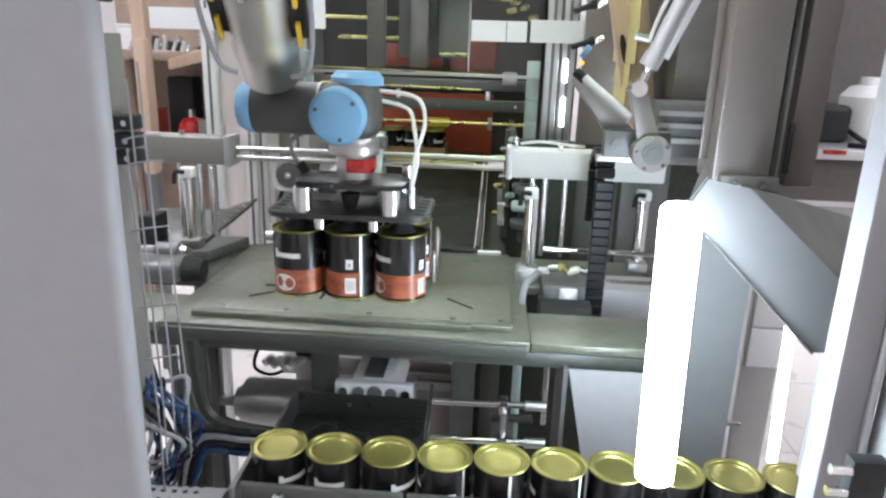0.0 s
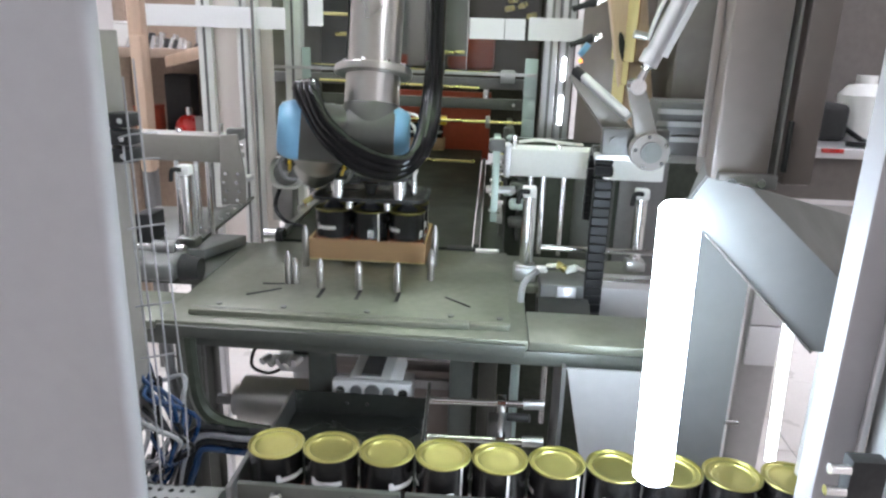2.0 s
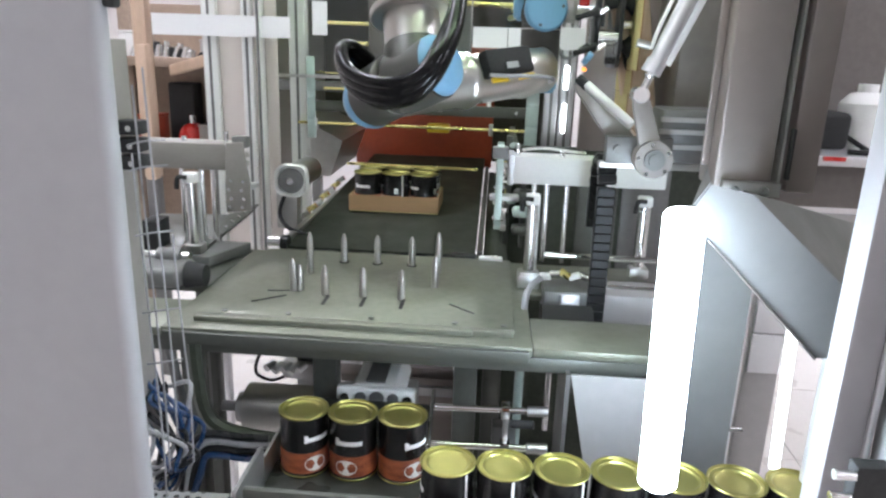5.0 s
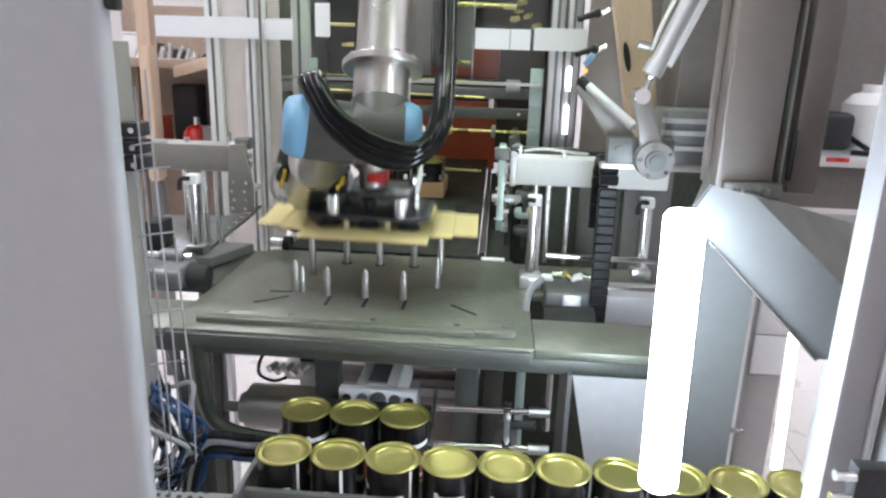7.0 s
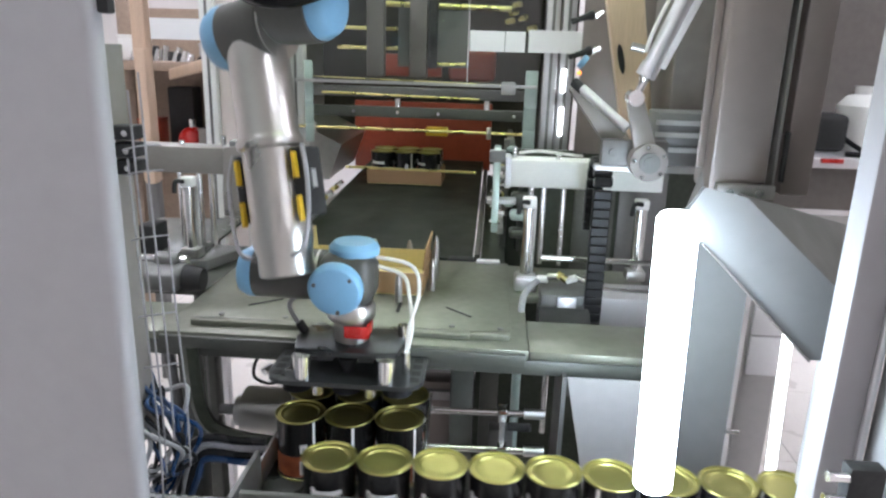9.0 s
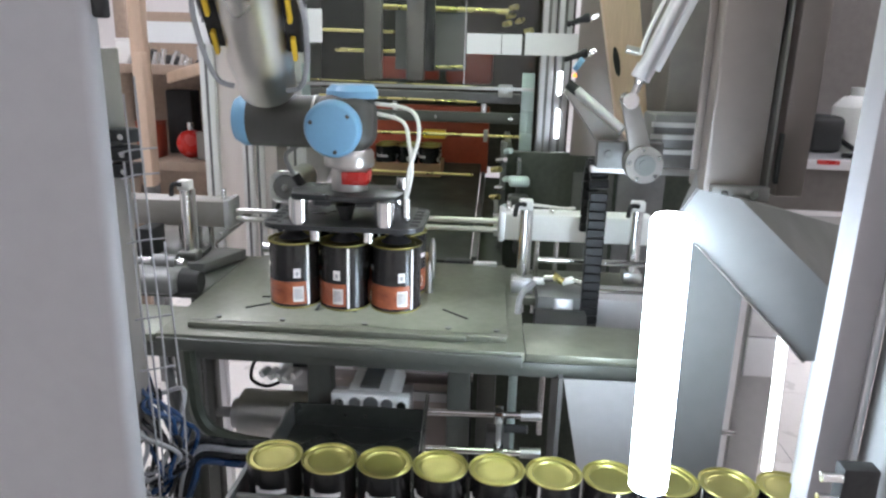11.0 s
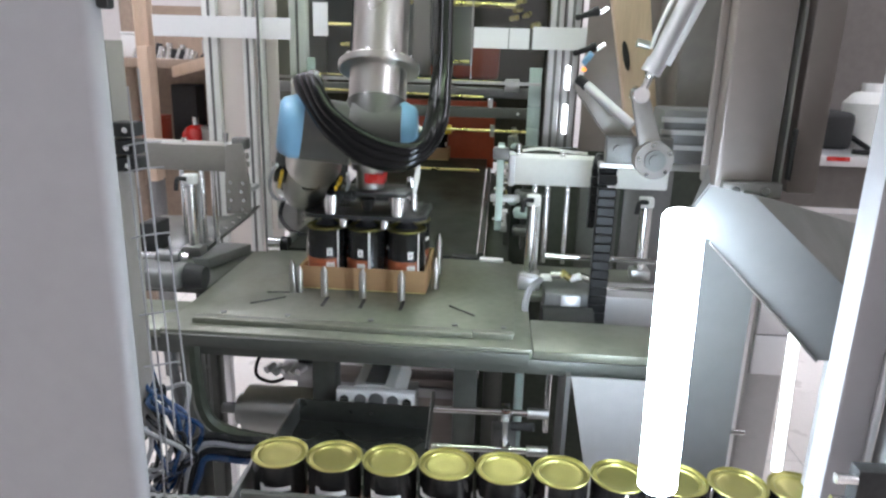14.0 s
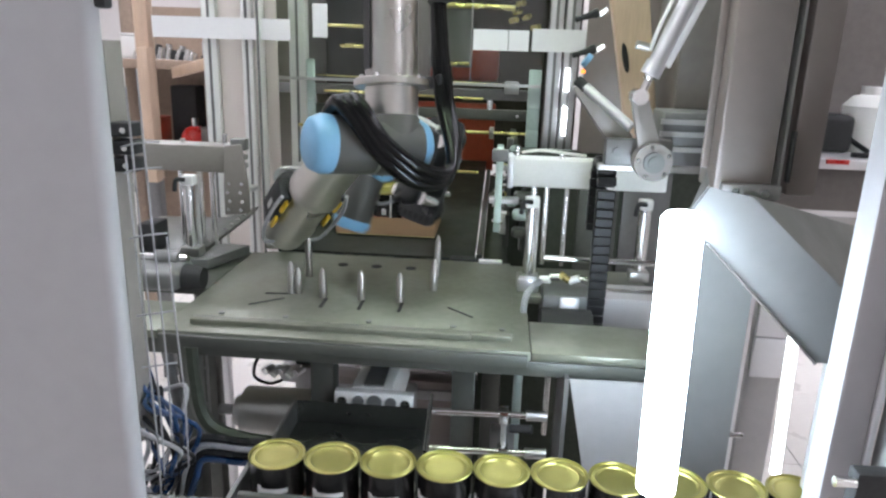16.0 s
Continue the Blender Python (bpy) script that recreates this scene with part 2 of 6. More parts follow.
def thing(name, label, category, at=(0, 0, 0), group="", kind=""):
    ob = new(name)
    ob.empty_display_size = 0.05
    ob.location = at
    BASE[ob] = Vector(at)
    return tagged(ob, label, category, group, kind)


def solid(name, bm, material, label="", category="", kind="", group=""):
    ob = new(name, mesh_of(name, bm, material))
    return tagged(ob, label, category, group, kind)


# ---- the hall ----
TZ = 1.015          # top of the packing table
floor = solid("floor", bx(B(), -5, 5, -3, 7, -0.05, -0.004), GROUT, "grey grout bed under beige hall floor tiles", "floor", "structure")
for nm, dims in (("wall_north", (-5, 5, 7, 7.15, 0, 3.6)), ("wall_south", (-5, 5, -3.15, -3, 0, 3.6)), ("wall_west", (-5.15, -5, -3, 7, 0, 3.6)), ("wall_east", (5, 5.15, -3, 7, 0, 3.6))):
    solid(nm, bx(B(), *dims), WALLM, "plain pale painted hall wall", "wall", "structure")
solid("ceiling", bx(B(), -5, 5, -3, 7, 3.6, 3.7), WALLM, "plain pale hall ceiling", "ceiling", "structure")


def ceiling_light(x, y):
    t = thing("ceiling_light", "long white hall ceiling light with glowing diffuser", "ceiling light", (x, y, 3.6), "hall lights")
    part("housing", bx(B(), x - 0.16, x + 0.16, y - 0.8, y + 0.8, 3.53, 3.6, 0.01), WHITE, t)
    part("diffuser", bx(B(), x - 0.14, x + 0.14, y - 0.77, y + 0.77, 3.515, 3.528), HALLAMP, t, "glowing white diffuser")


# the light at (-1.5, 0.95) is unseen, added to brighten the guard panels
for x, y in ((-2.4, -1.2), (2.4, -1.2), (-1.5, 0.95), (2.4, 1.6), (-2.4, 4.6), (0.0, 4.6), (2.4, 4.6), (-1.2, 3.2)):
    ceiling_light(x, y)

# ---- guard frame: door panel, posts, profiles ----
door = thing("door_1", "light grey painted machine door standing open", "door", (-0.7, 0.6, 0), kind="structure")
part("door_leaf", bx(B(), -1.5, -0.375, 0.652, 0.68, 0.05, 2.3, 0.012, 5), PAINT, door)
part("latch", bx(B(), -0.3745, -0.362, 0.660, 0.674, 1.478, 1.497, 0.003), MATTE, door, "small black latch")

rdoor = thing("door_2", "grey aluminium guard door frame with hinges", "door", (0.45, 0.7, 0), kind="structure")
part("door_frame", bx(B(), 0.360, 0.405, 0.69, 0.73, 0.05, 2.3, 0.005), DOORGREY, rdoor)
part("door_leaf", bx(B(), 0.406, 0.9, 0.64, 0.70, 0.05, 2.3, 0.012, 3), MIDGREY, rdoor, "grey lacquered door leaf")
part("edge_strip", bx(B(), 0.394, 0.402, 0.684, 0.69, 0.05, 2.3, 0.002), ALU, rdoor, "shiny edge strip")
hinge = part("hinge", bx(B(), 0.358, 0.394, 0.625, 0.645, 1.022, 1.068, 0.003), MATTE, rdoor, "black door hinge")
for z in (1.032, 1.057):
    part("bolt", cy(B(), (0.338, 0.628, z), (0.3575, 0.628, z), 0.0055), CHROME, hinge, "chrome bolt")

rdoor.location.x += 0.013

post = thing("machine_post", "tall grey sheet metal machine column", "post", (0.345, 1.05, 1.27), kind="structure")
part("column", bx(B(), 0.312, 0.392, 1.0, 1.08, 1.27, 2.6, 0.006), TAUPE, post)
part("side_plate", bx(B(), 0.300, 0.3115, 1.03, 1.036, 1.30, 2.6, 0.002), TAUPE, post)
part("flange", bx(B(), 0.395, 0.398, 0.99, 1.02, 1.27, 2.6), STEEL, post, "bare steel flange strip")
part("foot", bx(B(), 0.32, 0.40, 0.985, 0.999, 1.265, 1.285, 0.002), STEEL, post)
for x in (0.335, 0.375):
    part("bolt", cy(B(), (x, 0.975, 1.275), (x, 0.985, 1.275), 0.006, seg=8), CHROME, post)
gpost = thing("guard_post", "narrow brown-grey guard post", "post", (0.43, 1.0, 1.27), kind="structure")
part("column", bx(B(), 0.412, 0.452, 1.0, 1.05, 1.27, 2.6, 0.004), TAUPE, gpost)
part("door_stop", bx(B(), 0.405, 0.409, 0.985, 0.997, 1.29, 1.36, 0.001), MATTE, gpost)

gus = thing("gusset_hood", "grey sheet metal hood with a slanting edge", "hood", (0.33, 0.8, 1.2), kind="structure")
part("front_sheet", prism(B(), [(0.226, 1.277), (0.251, 1.248), (0.394, 1.108), (0.420, 1.108), (0.420, 1.192), (0.294, 1.303), (0.246, 1.312)], "y", 0.796, 0.80), MIDGREY, gus)
bm = B()
q = [bm.verts.new(v) for v in ((0.294, 0.8005, 1.303), (0.421, 0.8005, 1.192), (0.53, 1.02, 1.225), (0.36, 1.02, 1.268), (0.294, 0.8005, 1.300), (0.421, 0.8005, 1.189), (0.53, 1.02, 1.222), (0.36, 1.02, 1.265))]
for f in ((0, 1, 2, 3), (7, 6, 5, 4), (0, 4, 5, 1), (1, 5, 6, 2), (2, 6, 7, 3), (3, 7, 4, 0)):
    bm.faces.new([q[k] for k in f])
part("top_sheet", bm, BEAM, gus, "greenish sloping top sheet")
bm = B()
q = [bm.verts.new(v) for v in ((0.226, 0.8005, 1.277), (0.246, 0.8005, 1.312), (0.30, 1.0, 1.30), (0.30, 1.0, 1.262))]
bm.faces.new(q)
q2 = [bm.verts.new(v.co + Vector((0, 0.0, 0.003))) for v in q]
bm.faces.new(q2[::-1])
for k in range(4):
    bm.faces.new((q[k], q2[k], q2[(k + 1) % 4], q[(k + 1) % 4]))
part("end_sheet", bm, MIDGREY, gus)
part("lower_lip", cy(B(), (0.2505, 0.7945, 1.2475), (0.3945, 0.7945, 1.107), 0.0016, seg=8), CHROME, gus, "bright folded lip")
part("stay", bx(B(), 0.4205, 0.45, 0.80, 0.83, 0.1, 1.2, 0.002), GREY, gus)


def profile(x0, x1, y, z0, z1, material=WHITE, label="upright aluminium frame profile"):
    t = thing("frame_profile", label, "profile", ((x0 + x1) / 2, y, z0), "guard frame profiles", "structure")
    part("extrusion", bx(B(), x0, x1, y, y + 0.04, z0, z1, 0.002), material, t)
    m = (x0 + x1) / 2
    part("groove", bx(B(), m - 0.0035, m + 0.0035, y - 0.0012, y + 0.002, z0, z1), DARKGREY, t, "dark slot groove")
    return t


PY = 1.84
profile(-0.772, -0.735, PY, 0.80, 2.4)
profile(-0.668, -0.640, PY, 0.80, 2.4)
profile(-0.622, -0.612, PY - 0.02, 0.80, 2.4)
fr = thing("frame_rail", "level aluminium rail of the guard frame", "rail", (-0.6, PY + 0.05, 0.8), kind="structure")
part("rail", bx(B(), -0.80, -0.50, PY + 0.041, PY + 0.075, 0.80, 0.84, 0.002), ALU, fr)
part("leg", bx(B(), -0.80, -0.77, PY + 0.042, PY + 0.074, 0, 0.7995, 0.002), ALU, fr)
part("bracket", bx(B(), -0.57, -0.51, PY + 0.0755, PY + 0.1095, 0.80, 0.84, 0.002), ALU, fr)
for x0, x1 in ((-0.733, -0.67), (-0.638, -0.624), (-0.610, -0.578)):
    c = thing("strip_curtain", "cream plastic guard panel strip", "panel", ((x0 + x1) / 2, PY + 0.02, 0), "guard panel strips", "structure")
    part("panel", bx(B(), x0, x1, PY + 0.015, PY + 0.02, 0.8, 2.4, 0.001), CREAM, c)
profile(-0.575, -0.530, 1.95, 0.80, 2.4, WHITE, "upright white machine post")
profile(0.118, 0.150, 1.75, 0.4, 2.4, ALU)
profile(0.155, 0.188, 1.75, 0.4, 2.4, ALU)
for z0, z1 in ((1.365, 1.42), (1.26, 1.33)):
    s = thing("led_strip", "short white glowing strip light on a profile", "strip light", (0.165, 1.74, z0), "profile strip lights")
    part("diffuser", bx(B(), 0.162, 0.171, 1.738, 1.749, z0, z1, 0.002), LEDTHIN, s)

pane = thing("guard_pane", "clear acrylic guard pane with paper strips", "pane", (0, 1.9, 1.35), kind="structure")
p = part("pane", bx(B(), -0.60, 0.115, 1.905, 1.909, 1.372, 2.3), ACRYL, pane)
p.visible_shadow = False
part("lower_rail", bx(B(), -0.60, 0.115, 1.900, 1.914, 1.364, 1.3715), STEEL, pane)
part("seam", bx(B(), -0.075, -0.072, 1.901, 1.904, 1.372, 2.3), CHROME, pane)


def strip(x0, x1, z0, z1, y, tag="white paper strip stuck on a guard pane"):
    t = thing("paper_strip", tag, "label", (x0, y, z0), "paper strips")
    part("sheet", bx(B(), x0, x1, y, y + 0.0025, z0, z1), PAPER, t)


strip(-0.90, -0.535, 1.463, 1.516, 1.83)
strip(-0.069, 0.021, 1.456, 1.508, 1.900)
strip(0.023, 0.075, 1.456, 1.508, 1.900)
strip(0.077, 0.212, 1.456, 1.508, 1.744)
strip(-0.495, -0.455, 1.475, 1.56, 1.900)

gp = thing("cover_plate", "green tinted upright cover plate", "plate", (0.1, 1.93, 1.1), kind="structure")
part("plate", bx(B(), 0.082, 0.116, 1.92, 1.926, 1.11, 1.41, 0.002), GREENPL, gp)
gp2 = thing("cover_plate", "pale upright cover strip", "plate", (-0.52, 1.93, 1.1), kind="structure")
part("plate", bx(B(), -0.520, -0.496, 1.92, 1.926, 1.20, 1.42, 0.002), GREENPL, gp2)

# ---- wrapping machine behind the belt ----
wm = thing("wrapping_machine", "dark wrapping machine with yellow-lit rods and red panels", "machine", (-0.3, 2.8, 0.8))
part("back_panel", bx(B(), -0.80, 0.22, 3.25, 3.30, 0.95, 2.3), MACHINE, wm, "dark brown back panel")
for x in (-0.80, 0.21):
    part("leg", bx(B(), x - 0.02, x + 0.02, 3.1, 3.14, 0, 0.98), DARKGREY, wm)
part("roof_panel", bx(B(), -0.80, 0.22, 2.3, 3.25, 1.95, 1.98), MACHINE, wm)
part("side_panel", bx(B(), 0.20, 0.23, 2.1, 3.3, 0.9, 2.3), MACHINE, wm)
part("side_panel", bx(B(), -0.82, -0.79, 2.1, 3.3, 0.98, 2.3), CABINET, wm)
part("front_beam", bx(B(), -0.60, 0.10, 2.05, 2.075, 1.262, 1.292, 0.002), BEAM, wm, "grey-green cross beam")
part("cross_beam", bx(B(), -0.68, 0.12, 2.12, 2.16, 1.315, 1.345, 0.003), DARKGREY, wm)
part("red_panel", bx(B(), -0.52, -0.005, 2.62, 2.64, 1.02, 1.27, 0.004), REDP, wm, "dull red panel")
part("red_panel", bx(B(), -0.17, 0.0, 2.60, 2.63, 1.35, 1.47, 0.02), REDP, wm, "dull red panel")
part("red_panel", bx(B(), -0.42, -0.2, 2.66, 2.68, 1.36, 1.44, 0.004), REDP, wm, "dull red panel")
part("yellow_block", bx(B(), -0.24, -0.16, 2.5, 2.54, 1.16, 1.19, 0.004), YELLOW, wm, "small yellow block")
part("guide_sheet", prism(B(), [(-0.62, 1.06), (-0.50, 1.06), (-0.46, 1.17), (-0.60, 1.24)], "y", 2.1, 2.5), STEEL, wm, "bare steel guide sheet")
# the yellow light on these rods is put into their metal colour
for (x0, z0, x1, z1, y, r) in ((-0.55, 1.240, 0.10, 1.238, 1.94, 0.0040), (-0.50, 1.330, -0.04, 1.322, 2.04, 0.0035), (-0.57, 1.372, 0.03, 1.362, 2.1, 0.0020), (-0.27, 1.409, -0.10, 1.413, 2.4, 0.006), (-0.60, 1.523, -0.09, 1.519, 2.42, 0.006), (-0.40, 1.60, 0.045, 1.592, 2.4, 0.009), (-0.60, 1.46, -0.1, 1.46, 2.7, 0.008), (-0.46, 1.093, -0.045, 1.090, 2.16, 0.0045)):
    part("rod", cy(B(), (x0, y, z0), (x1, y, z1), r, seg=10), YELLOWMETAL, wm, "rod coloured as lit by yellow light")
for x in (-0.50, -0.01):
    part("rod_clamp", bx(B(), x - 0.006, x + 0.006, 1.93, 1.95, 1.222, 1.254, 0.002), STEEL, wm)
for x in (-0.55, -0.28, -0.02):
    part("stud", cy(B(), (x, 2.06, 1.292), (x, 2.06, 1.318), 0.009, seg=10), CHROME, wm)
for x in (-0.59, -0.41, -0.28, -0.16, 0.06):
    part("bolt", cy(B(), (x, 2.049, 1.277), (x, 2.046, 1.277), 0.005, seg=8), CHROME, wm)
for x in (-0.38, -0.245):
    part("hanging_arm", bx(B(), x - 0.028, x + 0.028, 2.25, 2.29, 1.37, 1.95, 0.006), BROWN, wm, "grey hanging arm")
part("chain_guide", bx(B(), -0.215, -0.185, 2.25, 2.28, 1.40, 1.95, 0.004), MATTE, wm)
part("clear_plate", bx(B(), -0.33, -0.09, 2.41, 2.415, 1.40, 1.60), DARKGREY, wm)
for x, z in ((0.05, 1.60), (0.04, 1.575), (0.07, 1.56), (0.03, 1.55), (0.10, 1.53)):
    part("fitting", cy(B(), (x, 2.35, z), (x + 0.02, 2.33, z + 0.004), 0.009, seg=10), YELLOWMETAL, wm, "brass fitting")
part("sensor", bx(B(), 0.02, 0.062, 2.09, 2.11, 1.335, 1.372, 0.003), STEEL, wm, "small grey sensor box")
part("work_light", bx(B(), -0.65, 0.05, 2.3, 2.34, 1.93, 1.945), LEDGREEN, wm, "glowing yellow-green strip")

# added dark backing in place of the dim machine interior behind the arms
sc_ = thing("interior_backing", "added dark backing for the dim machine interior behind the arms", "cabinet", (0.25, 1.7, 0))
part("front_panel", bx(B(), 0.045, 0.56, 1.66, 1.68, 0.25, 1.235, 0.003), DEEP, sc_)
part("side_panel", bx(B(), 0.045, 0.06, 1.6805, 2.1, 0.25, 1.235, 0.002), DEEP, sc_)
part("backing_panel", bx(B(), 0.205, 0.30, 1.652, 1.659, 0.60, 1.19, 0.003), BEAM, sc_, "grey-green panel on the dark backing")
part("backing_panel", bx(B(), 0.31, 0.42, 1.652, 1.659, 0.60, 1.21, 0.003), DARKGREY, sc_)
part("plinth", bx(B(), 0.06, 0.55, 1.70, 2.05, 0, 0.2495), DARKGREY, sc_)
for k in range(4):
    part("curved_guard", bx(B(), 0.050, 0.098, 1.56, 1.60, 1.04 + 0.042 * k, 1.062 + 0.042 * k, 0.008, 3), GREENPL if k % 2 else BEAM, sc_)
part("guard_post", bx(B(), 0.070, 0.078, 1.6005, 1.66, 1.0, 1.22), BEAM, sc_)
for k in range(9):
    part("fitting", cy(B(), (0.012 + 0.012 * (k % 3), 1.64, 1.06 + 0.022 * k), (0.030 + 0.012 * (k % 3), 1.62, 1.065 + 0.022 * k), 0.007, seg=8), (YELLOWMETAL, CHROME, GREENPL)[k % 3], sc_)
part("fitting_rail", bx(B(), 0.030, 0.0445, 1.63, 1.66, 1.0, 1.26, 0.002), BEAM, sc_)
bc = thing("back_cover", "taupe cover panel behind the linkage", "panel", (0.35, 1.6, 1.2), kind="structure")
part("panel", bx(B(), 0.190, 0.56, 1.62, 1.63, 1.2355, 2.4, 0.003), TAUPE, bc)
for k in range(3):
    part("pale_rib", bx(B(), 0.335 + 0.022 * k, 0.347 + 0.022 * k, 1.61, 1.619, 1.30, 1.43, 0.002), PAPER, bc)
# block added to give the dark grey between the table legs
mb = thing("base_block", "added taupe machine base block behind the table legs", "cabinet", (-0.2, 1.62, 0))
part("box", bx(B(), -0.40, 0.02, 1.60, 1.66, 0.0, 0.645, 0.004), TAUPE, mb)
part("rail", bx(B(), -0.40, 0.02, 1.588, 1.599, 0.60, 0.625, 0.002), GREY, mb)
part("foot", bx(B(), -0.02, 0.02, 1.57, 1.599, 0.40, 0.66, 0.002), MATTE, mb)

# ---- outfeed belt ----
belt = thing("belt_conveyor", "black belt conveyor carrying filled trays away", "conveyor", (-0.24, 1.9, 0.9))


def belt_z(y):
    return TZ + 0.002 + 0.035 * max(0.0, y - 1.46)


bm = B()
L, R2 = lambda y: -0.448, lambda y: -0.030
va = []
for y in (1.46, 1.8, 2.2, 2.6, 3.1):
    va.append([bm.verts.new((x, y, z)) for x, z in ((L(y), belt_z(y) - 0.03), (L(y), belt_z(y)), (R2(y), belt_z(y)), (R2(y), belt_z(y) - 0.03))])
for a, b in zip(va, va[1:]):
    for k in range(4):
        bm.faces.new((a[k], a[(k + 1) % 4], b[(k + 1) % 4], b[k]))
bm.faces.new(va[0][::-1]), bm.faces.new(va[-1])
bmesh.ops.recalc_face_normals(bm, faces=bm.faces)
part("belt", bm, BELT, belt)
part("nose_roller", cy(B(), (-0.448, 1.455, TZ - 0.02), (-0.030, 1.455, TZ - 0.02), 0.018), BLACK, belt)
part("side_rail", prism(B(), [(L(1.46) - 0.018, 1.46), (L(1.46) - 0.004, 1.46), (L(3.0) - 0.004, 3.0), (L(3.0) - 0.018, 3.0)], "z", TZ - 0.06, TZ + 0.012), STEEL, belt, "bare steel side rail")
part("side_rail", prism(B(), [(R2(1.46) + 0.004, 1.46), (R2(1.46) + 0.016, 1.46), (R2(3.0) + 0.016, 3.0), (R2(3.0) + 0.004, 3.0)], "z", TZ - 0.06, TZ + 0.012), BEAM, belt)
part("support", bx(B(), -0.47, -0.43, 1.6, 1.64, 0, TZ - 0.06), DARKGREY, belt)
part("support", bx(B(), 0.0, 0.04, 1.6, 1.64, 0, TZ - 0.06), DARKGREY, belt)
# black block at the belt's corner and the small roller mount
# dark sheet added to cover the bright floor gap beside the belt
part("gap_sheet", bx(B(), -0.012, 0.044, 1.50, 2.7, 0.3, TZ - 0.022, 0.002), DEEP, belt, "added dark green-grey sheet closing the gap beside the belt")
part("corner_block", bx(B(), -0.082, -0.026, 1.448, 1.475, TZ - 0.03, TZ + 0.004, 0.003), MATTE, belt, "black plastic block")
part("roller_mount", cy(B(), (-0.492, 1.47, TZ + 0.008), (-0.462, 1.47, TZ + 0.008), 0.014), CHROME, belt, "shiny roller mount")
part("roller_end", cy(B(), (-0.462, 1.468, TZ + 0.006), (-0.446, 1.468, TZ + 0.006), 0.0185), BLACK, belt)
mot = part("motor", cy(B(), (-0.472, 1.60, 1.141), (-0.472, 1.75, 1.141), 0.033, seg=24), STEEL, belt, "grey gear motor")
part("motor_face", bx(B(), -0.509, -0.435, 1.585, 1.60, 1.104, 1.178, 0.022, 4), WHITE, mot, "white square motor flange")
part("motor_shaft", cy(B(), (-0.472, 1.574, 1.141), (-0.472, 1.582, 1.141), 0.008), CHROME, mot)
part("motor_cover", cy(B(), (-0.472, 1.5855, 1.141), (-0.472, 1.581, 1.141), 0.030, seg=28), DARKGREY, mot)
part("motor_bracket", bx(B(), -0.52, -0.469, 1.62, 1.66, TZ, 1.109, 0.003), STEEL, mot)
tube_pts = [(-0.49, 1.6, 1.11), (-0.50, 1.58, 1.06), (-0.47, 1.56, 1.03), (-0.43, 1.56, 1.02)]
part("cable", tube(B(), tube_pts, 0.005), BLACK, mot)
for k in range(7):
    part("valve", cy(B(), (-0.478, 1.68 + 0.07 * k, 1.03 + 0.002 * k), (-0.455, 1.68 + 0.07 * k, 1.045 + 0.002 * k), 0.007, seg=8), YELLOWMETAL if k % 2 else CHROME, belt)
part("sensor_rail", bx(B(), 0.02, 0.035, 1.5, 1.9, TZ + 0.05, TZ + 0.065, 0.002), STEEL, belt)
# ---- packing table ----
table = thing("packing_table", "grey steel packing table with guide pin slots", "table", (-0.2, 1.2, 0))
part("bed", bx(B(), -0.52, 0.075, 1.0, 1.45, TZ - 0.022, TZ - 0.006, 0.002), TABLE, table, "worn grey-green table bed")
HX = (-0.300, -0.230, -0.158)
part("top_plate", bx(B(), -0.484, 0.048, 1.05, 1.445, TZ - 0.006, TZ, 0.0015), TABLE, table, "worn machined top plate")
part("edge_bar", bx(B(), -0.478, -0.02, 1.030, 1.049, TZ - 0.006, TZ + 0.003, 0.001), TABLE, table)
part("edge_bar", bx(B(), -0.019, 0.045, 1.034, 1.049, TZ - 0.006, TZ + 0.003, 0.001), TABLE, table)
part("front_beam", bx(B(), -0.515, 0.07, 0.99, 0.999, TZ - 0.030, TZ - 0.010, 0.002), BEAM, table)
part("lower_beam", bx(B(), -0.56, 0.32, 1.001, 1.05, TZ - 0.048, TZ - 0.0225, 0.003), BEAM, table)
part("right_bed", bx(B(), 0.076, 0.32, 1.0, 1.13, TZ - 0.022, TZ - 0.007, 0.002), TABLE, table)
part("back_bed", bx(B(), 0.076, 0.32, 1.26, 1.45, TZ - 0.022, TZ - 0.007, 0.002), TABLE, table)
part("left_bed", bx(B(), -0.70, -0.521, 1.0, 1.13, TZ - 0.022, TZ - 0.008, 0.002), TABLE, table)
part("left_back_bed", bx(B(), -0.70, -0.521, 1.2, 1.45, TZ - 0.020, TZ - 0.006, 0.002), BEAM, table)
for x0, x1, y0 in ((-0.296, -0.254, 1.085), (-0.050, -0.010, 1.085), (-0.53, -0.50, 1.08), (0.27, 0.31, 1.06), (-0.64, -0.60, 1.40), (0.0, 0.04, 1.40)):
    part("leg", bx(B(), x0, x1, y0, y0 + 0.04, 0, TZ - 0.0225, 0.003), BEAM, table)
for x in (-0.44, -0.33, -0.19, -0.05, 0.03):
    part("screw", cy(B(), (x, 1.068, TZ), (x, 1.068, TZ + 0.002), 0.005, seg=10), DARKGREY, table)
for x in (-0.285, -0.218, -0.148):
    part("slot", bx(B(), x - 0.003, x + 0.003, 1.12, 1.165, TZ + 0.0005, TZ + 0.0015), MATTE, table, "dark pin slot")
for x0, y0, x1, y1 in ((-0.41, 1.115, -0.36, 1.155), (-0.065, 1.155, -0.02, 1.115), (-0.40, 1.175, -0.36, 1.18)):
    part("slot", tube(B(), [(x0, y0, TZ), (x1, y1, TZ)], 0.002, 6, False), MATTE, table, "dark pin slot")
